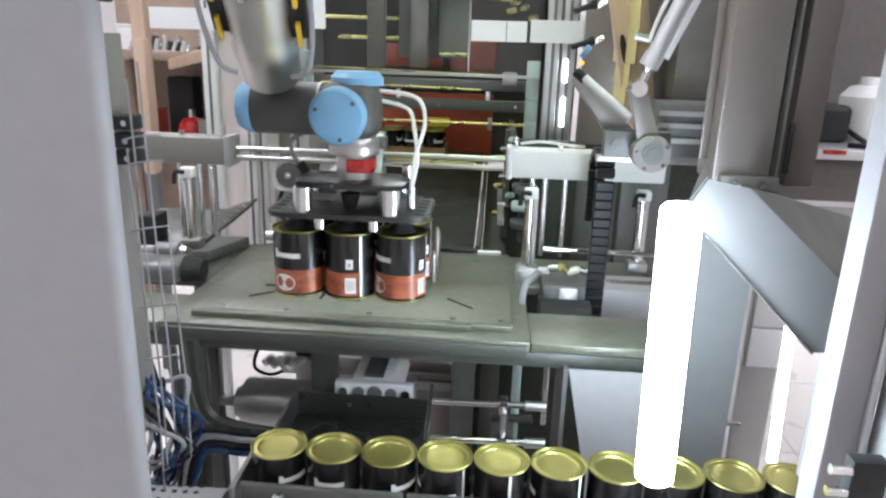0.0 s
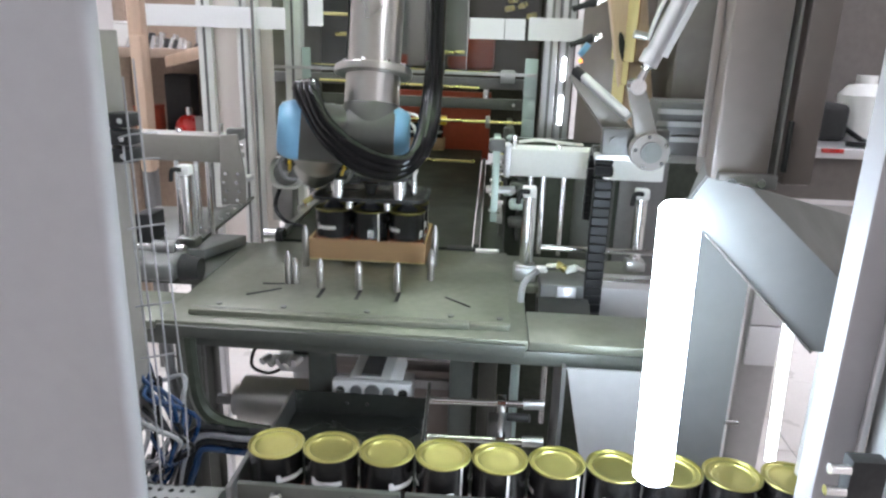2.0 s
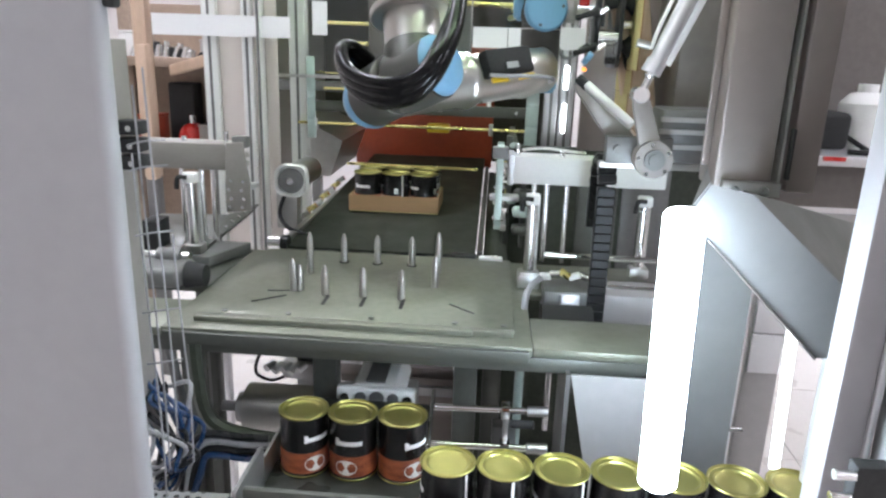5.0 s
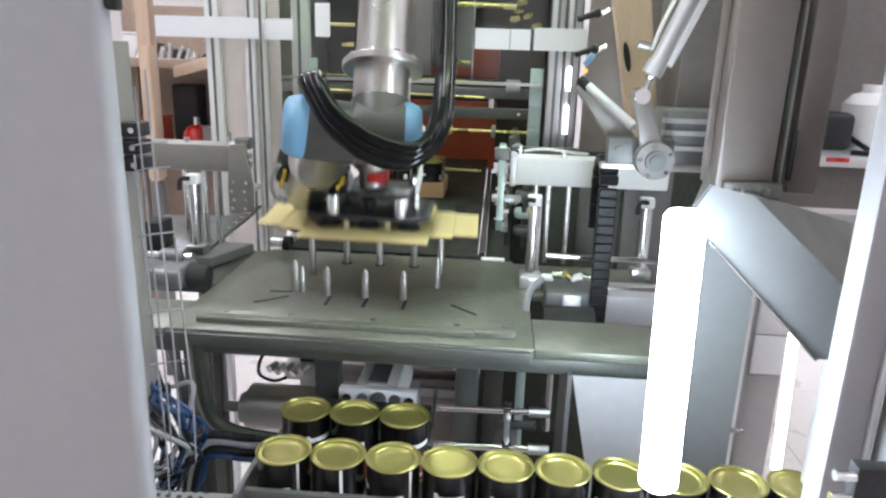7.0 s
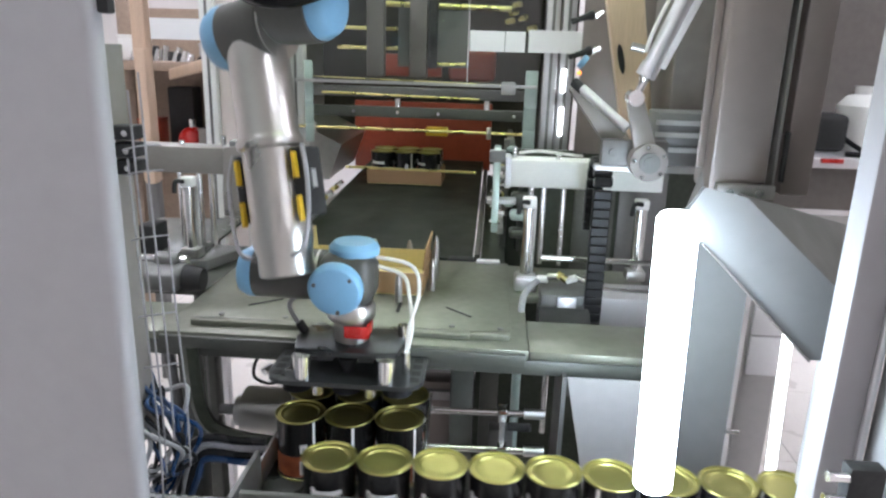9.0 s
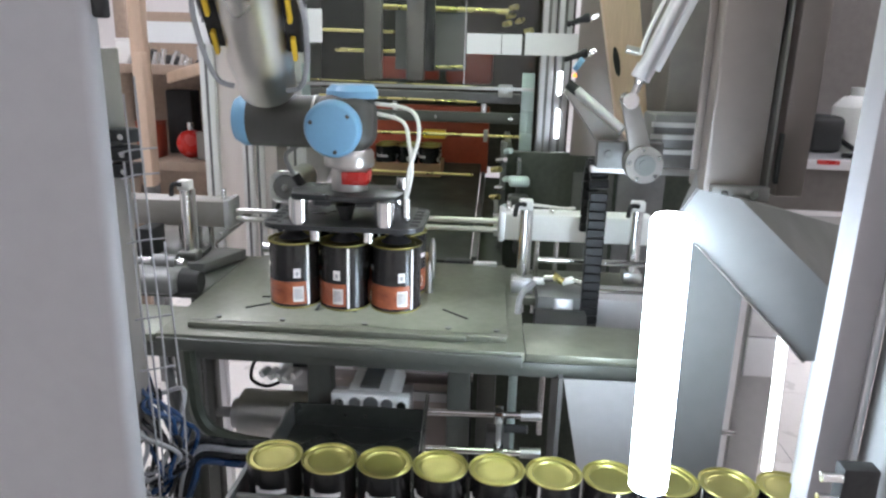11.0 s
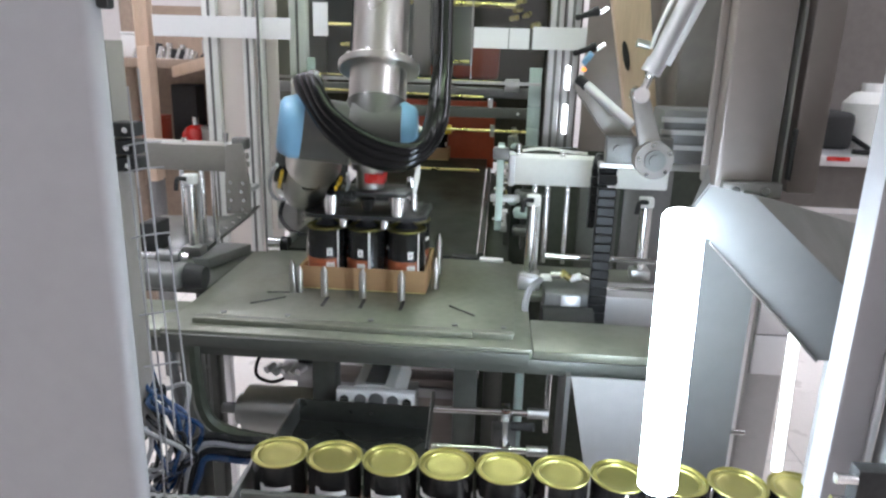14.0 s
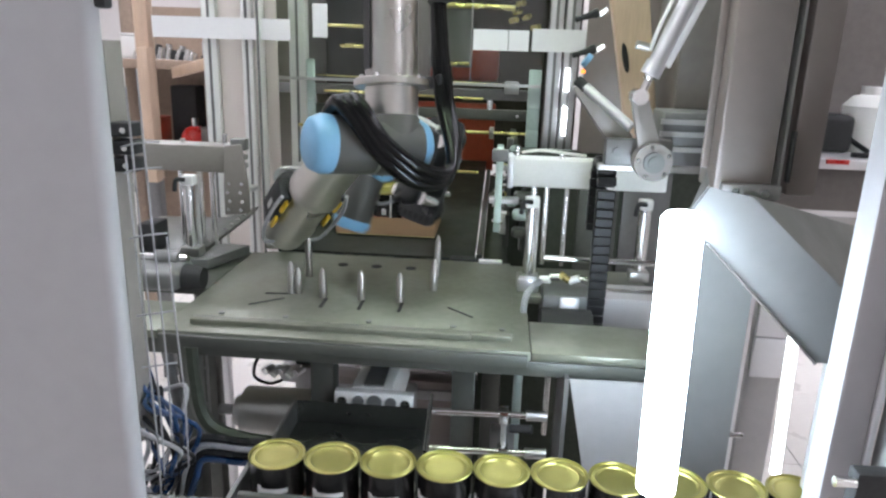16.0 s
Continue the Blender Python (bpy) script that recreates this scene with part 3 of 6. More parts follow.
for x in HX:
    part("pin_hole", cy(B(), (x, 1.372, TZ), (x, 1.372, TZ + 0.0012), 0.0105), MATTE, table, "dark round pin hole")
part("name_tag", bx(B(), -0.02, 0.03, 1.432, 1.447, TZ, TZ + 0.007, 0.001), WHITE, table, "small white tag")


def pin_mesh(h, r=0.0068):
    return lathe(B(), [(0, 0), (r, 0), (r, h * 0.72), (r * 0.92, h * 0.74), (r * 0.92, h * 0.82), (r * 0.35, h * 0.985), (0, h)], 14)


PINS = []
for x, y, h in ((-0.355, 1.185, 0.062), (-0.343, 1.187, 0.05), (-0.293, 1.172, 0.056), (-0.223, 1.171, 0.056), (-0.153, 1.170, 0.056), (-0.099, 1.245, 0.062), (-0.350, 1.288, 0.085), (-0.100, 1.333, 0.085)):
    t = thing("guide_pin", "pointed polished steel guide pin on the table", "pin", (x, y, TZ), "guide pins")
    part("shaft", pin_mesh(h), PINSTEEL, t, local=True)
for x in HX:
    t = thing("guide_pin", "retracting pointed steel guide pin", "pin", (x, 1.372, TZ), "guide pins")
    s = part("shaft", pin_mesh(0.062), PINSTEEL, t, local=True)
    PINS.append(t)

# ---- folding arms on both sides ----
AY = 1.40


def folding_arm(side):
    """A lifting cross arm with a sliding folding bracket; side -1 or 1."""
    white = side > 0
    xo, xi = (-0.80, -0.535) if side < 0 else (0.34, 0.036)
    t = thing("folding_arm", "white pneumatic folding arm with sliding bracket" if white else "grey pneumatic folding arm with sliding bracket", "folding arm", (xo, AY, TZ), "folding arms")
    a, b = min(xo, xi), max(xo, xi)
    body = part("arm_body", bx(B(), a, b, AY - 0.03, AY + 0.03, 1.197, 1.252, 0.004), WHITE if white else ARMGREY, t, "white arm body" if white else "grey arm body")
    part("end_cap", bx(B(), xi - 0.006, xi + 0.006, AY - 0.032, AY + 0.032, 1.194, 1.2555, 0.002), ALU, body)
    part("air_fitting", cy(B(), (xi + side * 0.012, AY - 0.01, 1.2525), (xi + side * 0.012, AY - 0.01, 1.275), 0.005, seg=10), CHROME, body)
    part("air_fitting", cy(B(), (xi + side * 0.10, AY - 0.01, 1.2525), (xi + side * 0.10, AY - 0.01, 1.262), 0.006, seg=10), CHROME, body)
    if white:
        part("air_tube", tube(B(), [(xi + side * 0.02, AY - 0.01, 1.262), (xi + side * 0.06, AY - 0.012, 1.268), (xi + side * 0.12, AY - 0.005, 1.262), (xi + side * 0.15, AY + 0.03, 1.256)], 0.003), HOSEWHITE, body)
    for dx in (0.05, 0.075):
        part("guide_rod", cy(B(), (xi + side * dx, AY + 0.005, 1.03), (xi + side * dx, AY + 0.005, 1.1965), 0.006, seg=12), CHROME, body)
    part("lift_rod", cy(B(), (xi + side * 0.115, AY + 0.0, 1.03), (xi + side * 0.115, AY + 0.0, 1.1965), 0.005, seg=12), CHROME, body)
    slide = part("slide_rod", cy(B(), (xi + side * 0.23, AY, 1.210), (xi - side * 0.03, AY, 1.210), 0.006, seg=12), TUBE, t, "bright slide rod")
    part("guide_tube", cy(B(), (xi + side * 0.23, AY, 1.228), (xi - side * 0.03, AY, 1.228), 0.006, seg=12), TUBE, slide, "bright guide tube")
    br = [(AY - 0.025, 1.268), (AY + 0.03, 1.272), (AY + 0.045, 1.12), (AY - 0.005, 1.095), (AY - 0.04, 1.125)]
    xb = xi - side * 0.022
    if white:
        part("bracket", prism(B(), br, "x", xb - 0.007, xb + 0.007, 0.002), GREENPL, slide, "perforated folding bracket")
    else:
        part("bracket", prism(B(), [(xb - 0.024, 1.255), (xb + 0.010, 1.258), (xb + 0.022, 1.175), (xb + 0.022, 1.118), (xb - 0.030, 1.112), (xb - 0.030, 1.17)], "y", AY - 0.040, AY - 0.032, 0.002), ARMGREY, slide, "perforated folding bracket")
        for i in range(4):
            for j in range(2):
                part("screw", cy(B(), (xb - 0.020 + 0.026 * j + 0.004 * (i % 2), AY - 0.040, 1.125 + 0.018 * i), (xb - 0.020 + 0.026 * j + 0.004 * (i % 2), AY - 0.045, 1.125 + 0.018 * i), 0.0035, seg=8), CHROME, slide)
    for k in range(5 if white else 0):
        z = 1.125 + 0.03 * k
        part("screw", cy(B(), (xb - 0.011, AY - 0.033 + 0.004 * k, z), (xb + 0.011, AY - 0.033 + 0.004 * k, z), 0.005, seg=8), CHROME, slide)
    part("knuckle", bx(B(), xb - 0.016, xb + 0.016, AY - 0.03, AY - 0.005, 1.244, 1.268, 0.004), DARKGREY, slide)
    part("press_plate", bx(B(), xb + side * 0.012 - 0.03, xb + side * 0.012 + 0.03, AY - 0.005, AY + 0.03, 1.155, 1.165, 0.002), ALU, slide)
    return t, body, slide


ARMS = [folding_arm(-1), folding_arm(1)]


def lift_cylinder(x, y, z0, z1, label="chrome lift cylinder with air fitting"):
    t = thing("lift_cylinder", label, "cylinder", (x, y, z0), "lift cylinders")
    part("barrel", cy(B(), (x, y, z0), (x, y, z1 - 0.02), 0.0105, seg=18), CHROME, t)
    part("rod", cy(B(), (x + 0.012, y + 0.012, z0), (x + 0.012, y + 0.012, z1 - 0.02), 0.004, seg=10), STEEL, t)
    part("head", bx(B(), x - 0.012, x + 0.014, y - 0.011, y + 0.013, z1 - 0.02, z1, 0.003), WHITE, t)
    part("elbow_fitting", tube(B(), [(x, y - 0.013, z1 - 0.008), (x - 0.016, y - 0.018, z1 - 0.008), (x - 0.02, y - 0.018, z1 - 0.03)], 0.0045), MATTE, t)
    part("foot", bx(B(), x - 0.018, x + 0.02, y - 0.016, y + 0.018, z0 - 0.02, z0, 0.003), STEEL, t)


lift_cylinder(-0.598, 1.32, 1.055, 1.20)
lift_cylinder(0.078, 1.30, 1.04, 1.192)
lift_cylinder(0.30, 1.36, 1.04, 1.185, "slim chrome guide cylinder")

lb = thing("arm_base", "dark grey machined base under the folding arm", "base", (-0.6, 1.35, TZ), "arm bases")
part("carriage", prism(B(), [(-0.70, 1.30), (-0.56, 1.30), (-0.515, 1.42), (-0.70, 1.42)], "z", 1.012, 1.034, 0.003), DARKGREY, lb)
part("cover", bx(B(), -0.70, -0.56, 1.16, 1.245, TZ - 0.004, TZ + 0.035, 0.012, 3), DARKGREY, lb)
part("knob", cy(B(), (-0.56, 1.20, TZ + 0.014), (-0.525, 1.20, TZ + 0.014), 0.026, 0.02), MATTE, lb, "black rounded knob")
part("shaft", cy(B(), (-0.70, 1.235, 1.053), (-0.57, 1.235, 1.053), 0.010), CHROME, lb)
part("sleeve", cy(B(), (-0.63, 1.235, 1.053), (-0.585, 1.235, 1.053), 0.016), DARKGREY, lb)
part("base_plate", prism(B(), [(-0.80, 1.35), (-0.672, 1.33), (-0.580, 1.315), (-0.600, 1.66), (-0.612, 1.76), (-0.645, 1.62), (-0.80, 1.60)], "z", 1.0345, 1.043, 0.002), BEAM, lb, "dark plate with a slanting edge")
for k in range(8):
    part("screw", cy(B(), (-0.590 - 0.0028 * k, 1.34 + 0.05 * k, 1.043), (-0.590 - 0.0028 * k, 1.34 + 0.05 * k, 1.048), 0.0045, seg=8), CHROME, lb)
part("bracket", bx(B(), -0.70, -0.665, 1.3, 1.36, 1.035, 1.10, 0.003), MATTE, lb)
rb = thing("arm_base", "dark grey machined base with fittings", "base", (0.2, 1.35, TZ), "arm bases")
part("block", bx(B(), 0.058, 0.10, 1.28, 1.33, TZ - 0.006, TZ + 0.02, 0.003), ALU, rb)
part("block", bx(B(), 0.105, 0.20, 1.22, 1.30, 0.93, TZ + 0.012, 0.004), DARKGREY, rb)
part("block", bx(B(), 0.135, 0.17, 1.212, 1.2185, 0.93, TZ + 0.010, 0.003), ALU, rb)
part("rail", cy(B(), (0.11, 1.34, 1.062), (0.33, 1.34, 1.062), 0.006), CHROME, rb)
part("rail", cy(B(), (0.21, 1.28, 1.02), (0.33, 1.28, 1.02), 0.006), CHROME, rb)
part("side_block", bx(B(), 0.215, 0.33, 1.24, 1.33, 0.93, TZ + 0.004, 0.004), GREY, rb)
for k in range(5):
    part("valve", cy(B(), (0.10 + 0.018 * k, 1.262 - 0.003 * (k % 2), TZ + 0.028 + 0.006 * (k % 3)), (0.118 + 0.018 * k, 1.255, TZ + 0.030 + 0.006 * (k % 2)), 0.007, seg=10), (WHITE, CHROME, YELLOWMETAL)[k % 3], rb)
part("hose", tube(B(), [(0.098, 1.24, TZ + 0.03), (0.075, 1.20, TZ + 0.02), (0.068, 1.17, TZ - 0.01), (0.075, 1.16, 0.95)], 0.006), HOSEGREY, rb)
bw = thing("drive_unit", "black drive wheel unit in the table opening", "drive unit", (0.14, 1.19, 0.95))
part("rim", cy(B(), (0.10, 1.19, 0.955), (0.19, 1.19, 0.955), 0.055, seg=28), MATTE, bw)
part("hub", cy(B(), (0.098, 1.19, 0.955), (0.192, 1.19, 0.955), 0.018, seg=16), STEEL, bw)
part("axle_bar", bx(B(), 0.14, 0.22, 1.135, 1.145, TZ - 0.03, TZ - 0.022, 0.002), STEEL, bw)

# black cable chain: links on a bent run
chain = thing("cable_chain", "black plastic cable chain bent over", "cable chain", (0.215, 1.25, TZ))
run = []
for k in range(16):
    run.append((0.200, 1.22, TZ - 0.045 + 0.0165 * k, 0))
for k in range(1, 8):
    a = math.pi * k / 8
    run.append((0.200, 1.22 + 0.05 * (1 - math.cos(a)), TZ + 0.205 + 0.05 * math.sin(a), -a))
for k in range(6):
    run.append((0.200, 1.32, TZ + 0.205 - 0.0165 * k, -math.pi))
bm = bx(B(), -0.016, 0.016, -0.008, 0.008, -0.0083, 0.0081, 0.002, 1)
link_me = mesh_of("chain_link", bm, BLACK)
for x, y, z, a in run:
    o = new("chain_link", link_me)
    o.parent = chain
    o.location = Vector((x, y, z)) - BASE[chain]
    o.rotation_euler = (a, 0, 0)
part("end_bracket", bx(B(), 0.182, 0.218, 1.20, 1.235, TZ - 0.06, TZ - 0.053, 0.001), STEEL, chain)

# ---- blank magazine and its linkage ----
mag = thing("blank_magazine", "tilted stack of tan cardboard blanks with slots", "magazine", (0.25, 1.4, 1.3))
bm = prism(B(), [(0.200, 1.62), (0.273, 1.62), (0.327, 1.30), (0.290, 1.292), (0.262, 1.33)], "y", 1.38, 1.41, 0.003)
part("blank", bm, WOOD, mag, "tan cardboard blank")
part("slot", prism(B(), [(0.250 + 0.006 * math.cos(a * math.pi / 8) + 0.006 * math.sin(a * math.pi / 8), 1.448 + 0.027 * math.sin(-a * math.pi / 8)) for a in range(16)], "y", 1.3765, 1.3795), MATTE, mag, "dark oval slot")
part("stop", bx(B(), 0.296, 0.322, 1.35, 1.378, 1.29, 1.335, 0.003), WOOD, mag)
part("side_plate", bx(B(), 0.33, 0.42, 1.30, 1.5, 1.29, 1.62, 0.004), BROWN, mag, "brown-grey side plate")
part("inner_block", bx(B(), 0.292, 0.40, 1.2, 1.29, 1.27, 1.365, 0.004), DARKGREY, mag)
for z in (1.30, 1.325, 1.345):
    part("rail", bx(B(), 0.288, 0.395, 1.192, 1.199, z, z + 0.008), STEEL, mag)

lk = thing("swing_linkage", "grey swing lever with pneumatic cylinders", "linkage", (0.262, 1.10, 1.295))
part("lever", prism(B(), [(0.219, 1.395), (0.232, 1.402), (0.246, 1.393), (0.278, 1.305), (0.245, 1.292)], "y", 1.094, 1.106, 0.002), ARMGREY, lk)
hub = part("hub", cy(B(), (0.262, 1.112, 1.296), (0.262, 1.084, 1.296), 0.029, seg=32), ARMGREY, lk, "round taupe-grey hub")
part("bearing", cy(B(), (0.262, 1.0835, 1.296), (0.262, 1.078, 1.296), 0.016, seg=24), DARKGREY, hub)
part("bearing_ring", cy(B(), (0.262, 1.0775, 1.296), (0.262, 1.075, 1.296), 0.010, seg=20), DARKGREY, hub)
for k in range(5):
    a = 2 * math.pi * k / 5 + 0.5
    part("screw", cy(B(), (0.262 + 0.024 * math.cos(a), 1.0835, 1.296 + 0.024 * math.sin(a)), (0.262 + 0.024 * math.cos(a), 1.081, 1.296 + 0.024 * math.sin(a)), 0.003, seg=8), CHROME, hub)
part("joint", cy(B(), (0.232, 1.115, 1.393), (0.232, 1.08, 1.393), 0.012), CHROME, lk)
part("piston_rod", cy(B(), (0.233, 1.09, 1.395), (0.247, 1.09, 1.43), 0.006), CHROME, lk)
part("clevis", bx(B(), 0.236, 0.252, 1.082, 1.098, 1.418, 1.432, 0.003), CHROME, lk)
part("cylinder", cy(B(), (0.246, 1.09, 1.43), (0.315, 1.09, 1.60), 0.0125), ALU, lk, "slim aluminium cylinder")
part("cylinder", cy(B(), (0.262, 1.10, 1.44), (0.335, 1.10, 1.61), 0.0125), WHITE, lk, "slim white cylinder")
part("cylinder_head", cy(B(), (0.243, 1.09, 1.425), (0.251, 1.09, 1.443), 0.015), ALU, lk)
part("air_tube", tube(B(), [(0.24, 1.09, 1.46), (0.25, 1.08, 1.50), (0.275, 1.08, 1.56), (0.29, 1.08, 1.60)], 0.003), HOSEWHITE, lk)
part("side_fitting", cy(B(), (0.219, 1.09, 1.468), (0.238, 1.09, 1.464), 0.006), STEEL, lk)
part("tie_rod", cy(B(), (0.158, 1.15, 1.402), (0.228, 1.11, 1.345), 0.0080), ALU, lk, "dull aluminium tie rod")
part("tie_rod_end", cy(B(), (0.145, 1.157, 1.412), (0.16, 1.149, 1.400), 0.008), MATTE, lk)
part("lower_arm", prism(B(), [(0.140, 1.398), (0.152, 1.412), (0.240, 1.335), (0.226, 1.300), (0.205, 1.312)], "y", 1.17, 1.19, 0.003), ARMGREY, lk, "slanting taupe beam")
part("mount_plate", bx(B(), 0.195, 0.30, 1.13, 1.15, 1.282, 1.325, 0.003), DARKGREY, lk)
part("mount_screw", cy(B(), (0.213, 1.13, 1.305), (0.213, 1.124, 1.305), 0.007, seg=10), DARKGREY, lk)
part("cross_bar", bx(B(), 0.19, 0.36, 1.155, 1.17, 1.27, 1.281, 0.002), STEEL, lk)
for z in (1.455, 1.515):
    lever_bm = lathe(B(), [(0, 0), (0.0075, 0.001), (0.0085, 0.008), (0.006, 0.014), (0.0045, 0.034), (0.0055, 0.042), (0, 0.044)], 14, (0.188, 1.29, z + 0.008), (0.148, 1.30, z - 0.006))
    part("clamp_lever", lever_bm, MATTE, lk, "black clamp lever")
    part("lever_bolt", cy(B(), (0.186, 1.292, z + 0.002), (0.202, 1.288, z + 0.012), 0.0045, seg=10), CHROME, lk)
part("indicator", cy(B(), (0.157, 1.2, 1.425), (0.157, 1.19, 1.425), 0.0035, seg=10), glow("orange_indicator", (1.0, 0.30, 0.05), 1.6), lk, "small glowing orange indicator")
part("blue_fitting", cy(B(), (0.165, 1.25, 1.445), (0.172, 1.25, 1.44), 0.012), BLUE, lk, "blue fitting")

lk.location.x -= 0.017
mag.location.x -= 0.013

# ---- lamps ----
lt = thing("tube_lamp", "bright white upright tubular machine lamp", "lamp", (0.21, 0.75, 0.93))
part("tube", lathe(B(), [(0, 0.0), (0.018, 0.0), (0.0225, 0.004), (0.0225, 0.335), (0.018, 0.341), (0, 0.342)], 28, (0.2165, 0.75, 0.950), (0.208, 0.75, 1.292)), LED, lt, "glowing white tube")
part("clip", bx(B(), 0.205, 0.222, 0.7735, 0.7955, 1.262, 1.285, 0.002), ALU, lt)
part("back_rail", cy(B(), (0.2165, 0.776, 0.955), (0.209, 0.776, 1.29), 0.0028, seg=8), ALU, lt)
lt2 = thing("tube_lamp", "slim white upright machine lamp", "lamp", (0.47, 1.0, 0.82))
part("tube", cy(B(), (0.467, 1.0, 0.83), (0.457, 1.0, 1.07), 0.0075, seg=16), LEDTHIN, lt2, "glowing white tube")
part("cap", cy(B(), (0.457, 1.0, 1.0705), (0.456, 1.0, 1.21), 0.006), ALU, lt2)

for y, x0, x1 in ((0.86, -0.30, 0.30), (1.62, -0.30, 0.10)):
    cl = thing("cell_light", "green-white strip light under the machine roof", "strip light", (0, y, 2.2), "cell lights")
    part("diffuser", bx(B(), x0, x1, y - 0.03, y + 0.03, 2.20, 2.22, 0.004), CELL, cl)
    part("housing", bx(B(), x0 - 0.02, x1 + 0.02, y - 0.04, y + 0.04, 2.221, 2.26, 0.003), ALU, cl)
    part("hanger", bx(B(), -0.01, 0.01, y - 0.01, y + 0.01, 2.2605, 3.6), ALU, cl)

# ---- under the table and beside it ----
dp = thing("guard_plate", "dark grey upright sheet behind the lamp", "plate", (0.35, 1.0, 0.3), kind="structure")
part("sheet", prism(B(), [(0.29, 1.0), (0.385, 0.99), (0.385, 1.02), (0.29, 1.03)], "z", 0.2, 1.24), MIDGREY, dp)
part("edge_pin", cy(B(), (0.383, 0.985, 1.15), (0.405, 0.985, 1.15), 0.004), CHROME, dp)
part("edge_pin", cy(B(), (0.383, 0.985, 0.90), (0.402, 0.985, 0.90), 0.004), CHROME, dp)
# the chute's lighter grey makes up for the lamp's glow over it
ch = thing("reject_chute", "sheet metal chute, its grey paled for the lamp's glow", "chute", (0.2, 1.0, 0.7))
part("sheet", prism(B(), [(0.135, 0.975), (0.30, 0.975), (0.30, 0.70), (0.185, 0.70), (0.165, 0.83)], "y", 0.985, 0.989), GREY, ch)
part("side", bx(B(), 0.128, 0.1345, 0.985, 1.1, 0.70, 0.975), DARKGREY, ch)

ac = thing("air_motor", "polished cylindrical drum motor under the table", "motor", (-0.4, 1.12, 0.8))
part("drum", cy(B(), (-0.425, 1.12, 0.806), (-0.30, 1.12, 0.806), 0.046, seg=32), TUBE, ac)
part("end_cap", cy(B(), (-0.442, 1.12, 0.806), (-0.4255, 1.12, 0.806), 0.028, seg=20), STEEL, ac)
part("shaft", cy(B(), (-0.475, 1.12, 0.806), (-0.443, 1.12, 0.806), 0.010, seg=14), DARKGREY, ac)
part("cradle", bx(B(), -0.43, -0.30, 1.09, 1.15, 0.72, 0.757, 0.003), STEEL, ac)
part("stand", bx(B(), -0.40, -0.34, 1.10, 1.14, 0, 0.72, 0.003), DARKGREY, ac)

lu = thing("linear_unit", "pale grey pneumatic linear unit with valve", "actuator", (-0.18, 1.1, 0.84))
part("body", prism(B(), [(-0.228, 0.858), (-0.136, 0.858), (-0.150, 0.893), (-0.222, 0.893)], "y", 1.085, 1.22, 0.003), WHITE, lu)
part("front_plate", bx(B(), -0.250, -0.113, 1.066, 1.084, 0.862, 0.893, 0.003), WHITE, lu)
for x, r in ((-0.235, 0.008), (-0.208, 0.010), (-0.18, 0.013), (-0.152, 0.010), (-0.127, 0.008)):
    part("bore", cy(B(), (x, 1.0665, 0.877), (x, 1.062, 0.877), r, seg=16), DARKGREY if r > 0.009 else CHROME, lu)
part("top_slot", bx(B(), -0.203, -0.169, 1.09, 1.21, 0.8935, 0.897), DARKGREY, lu)
part("blue_fitting", cy(B(), (-0.188, 1.17, 0.893), (-0.188, 1.17, 0.925), 0.008, seg=12), HOSEBLUE, lu, "blue push fitting")
part("valve_block", bx(B(), -0.205, -0.165, 1.182, 1.21, 0.8975, 0.925, 0.003), MATTE, lu)
part("mount", bx(B(), -0.24, -0.12, 1.09, 1.19, 0.80, 0.855, 0.003), STEEL, lu)
part("mount_leg", bx(B(), -0.21, -0.15, 1.12, 1.16, 0, 0.80, 0.003), DARKGREY, lu)
lu.location.z -= 0.007
FORK = part("stop_fork", B(), CHROME, lu)
bm = bmesh.new()
for x in (-0.196, -0.164):
    cy(bm, (x, 1.075, 0.871), (x, 1.19, 0.871), 0.004, seg=10)
bx(bm, -0.22, -0.14, 1.070, 1.0745, 0.860, 0.882, 0.001)
for v in bm.verts:
    v.co -= BASE[lu]
bm.to_mesh(FORK.data)
bm.free()
FORK.data.materials.append(CHROME) if not FORK.data.materials else None

sv = thing("solenoid_valve", "chrome solenoid valve with looped cable", "valve", (-0.36, 1.28, 0.9))
part("block", bx(B(), -0.41, -0.33, 1.27, 1.33, 0.79, 0.825, 0.003), ALU, sv)
part("coil", bx(B(), -0.38, -0.32, 1.28, 1.32, 0.8255, 0.85, 0.003), MATTE, sv)
for k in range(5):
    part("fitting", cy(B(), (-0.435 + 0.016 * k, 1.25, 0.82 - 0.006 * (k % 2)), (-0.425 + 0.016 * k, 1.27, 0.824), 0.008, seg=10), WHITE if k % 2 else ALU, sv)
part("cable", tube(B(), [(-0.42, 1.27, 0.855), (-0.45, 1.26, 0.845), (-0.456, 1.25, 0.81), (-0.43, 1.26, 0.79), (-0.405, 1.27, 0.795)], 0.0035), BLACK, sv)
part("stand", bx(B(), -0.385, -0.345, 1.29, 1.32, 0, 0.79, 0.003), ALU, sv)

tr = thing("collecting_bed", "dark collecting bed for pushed cans", "tray", (-0.2, 0.97, 0.8))
part("bed", bx(B(), -0.312, -0.083, 0.852, 1.055, 0.815, 0.829, 0.001), DARKSHEET, tr)
part("back_plate", bx(B(), -0.312, -0.083, 1.056, 1.060, 0.815, 0.868, 0.001), DARKSHEET, tr)
part("side_plate", bx(B(), -0.317, -0.3125, 0.852, 1.06, 0.80, 0.868, 0.001), STEEL, tr)
part("post", cy(B(), (-0.072, 0.852, 0.915), (-0.079, 1.03, 0.91), 0.0032, seg=10), CHROME, tr, "bright guide rod")
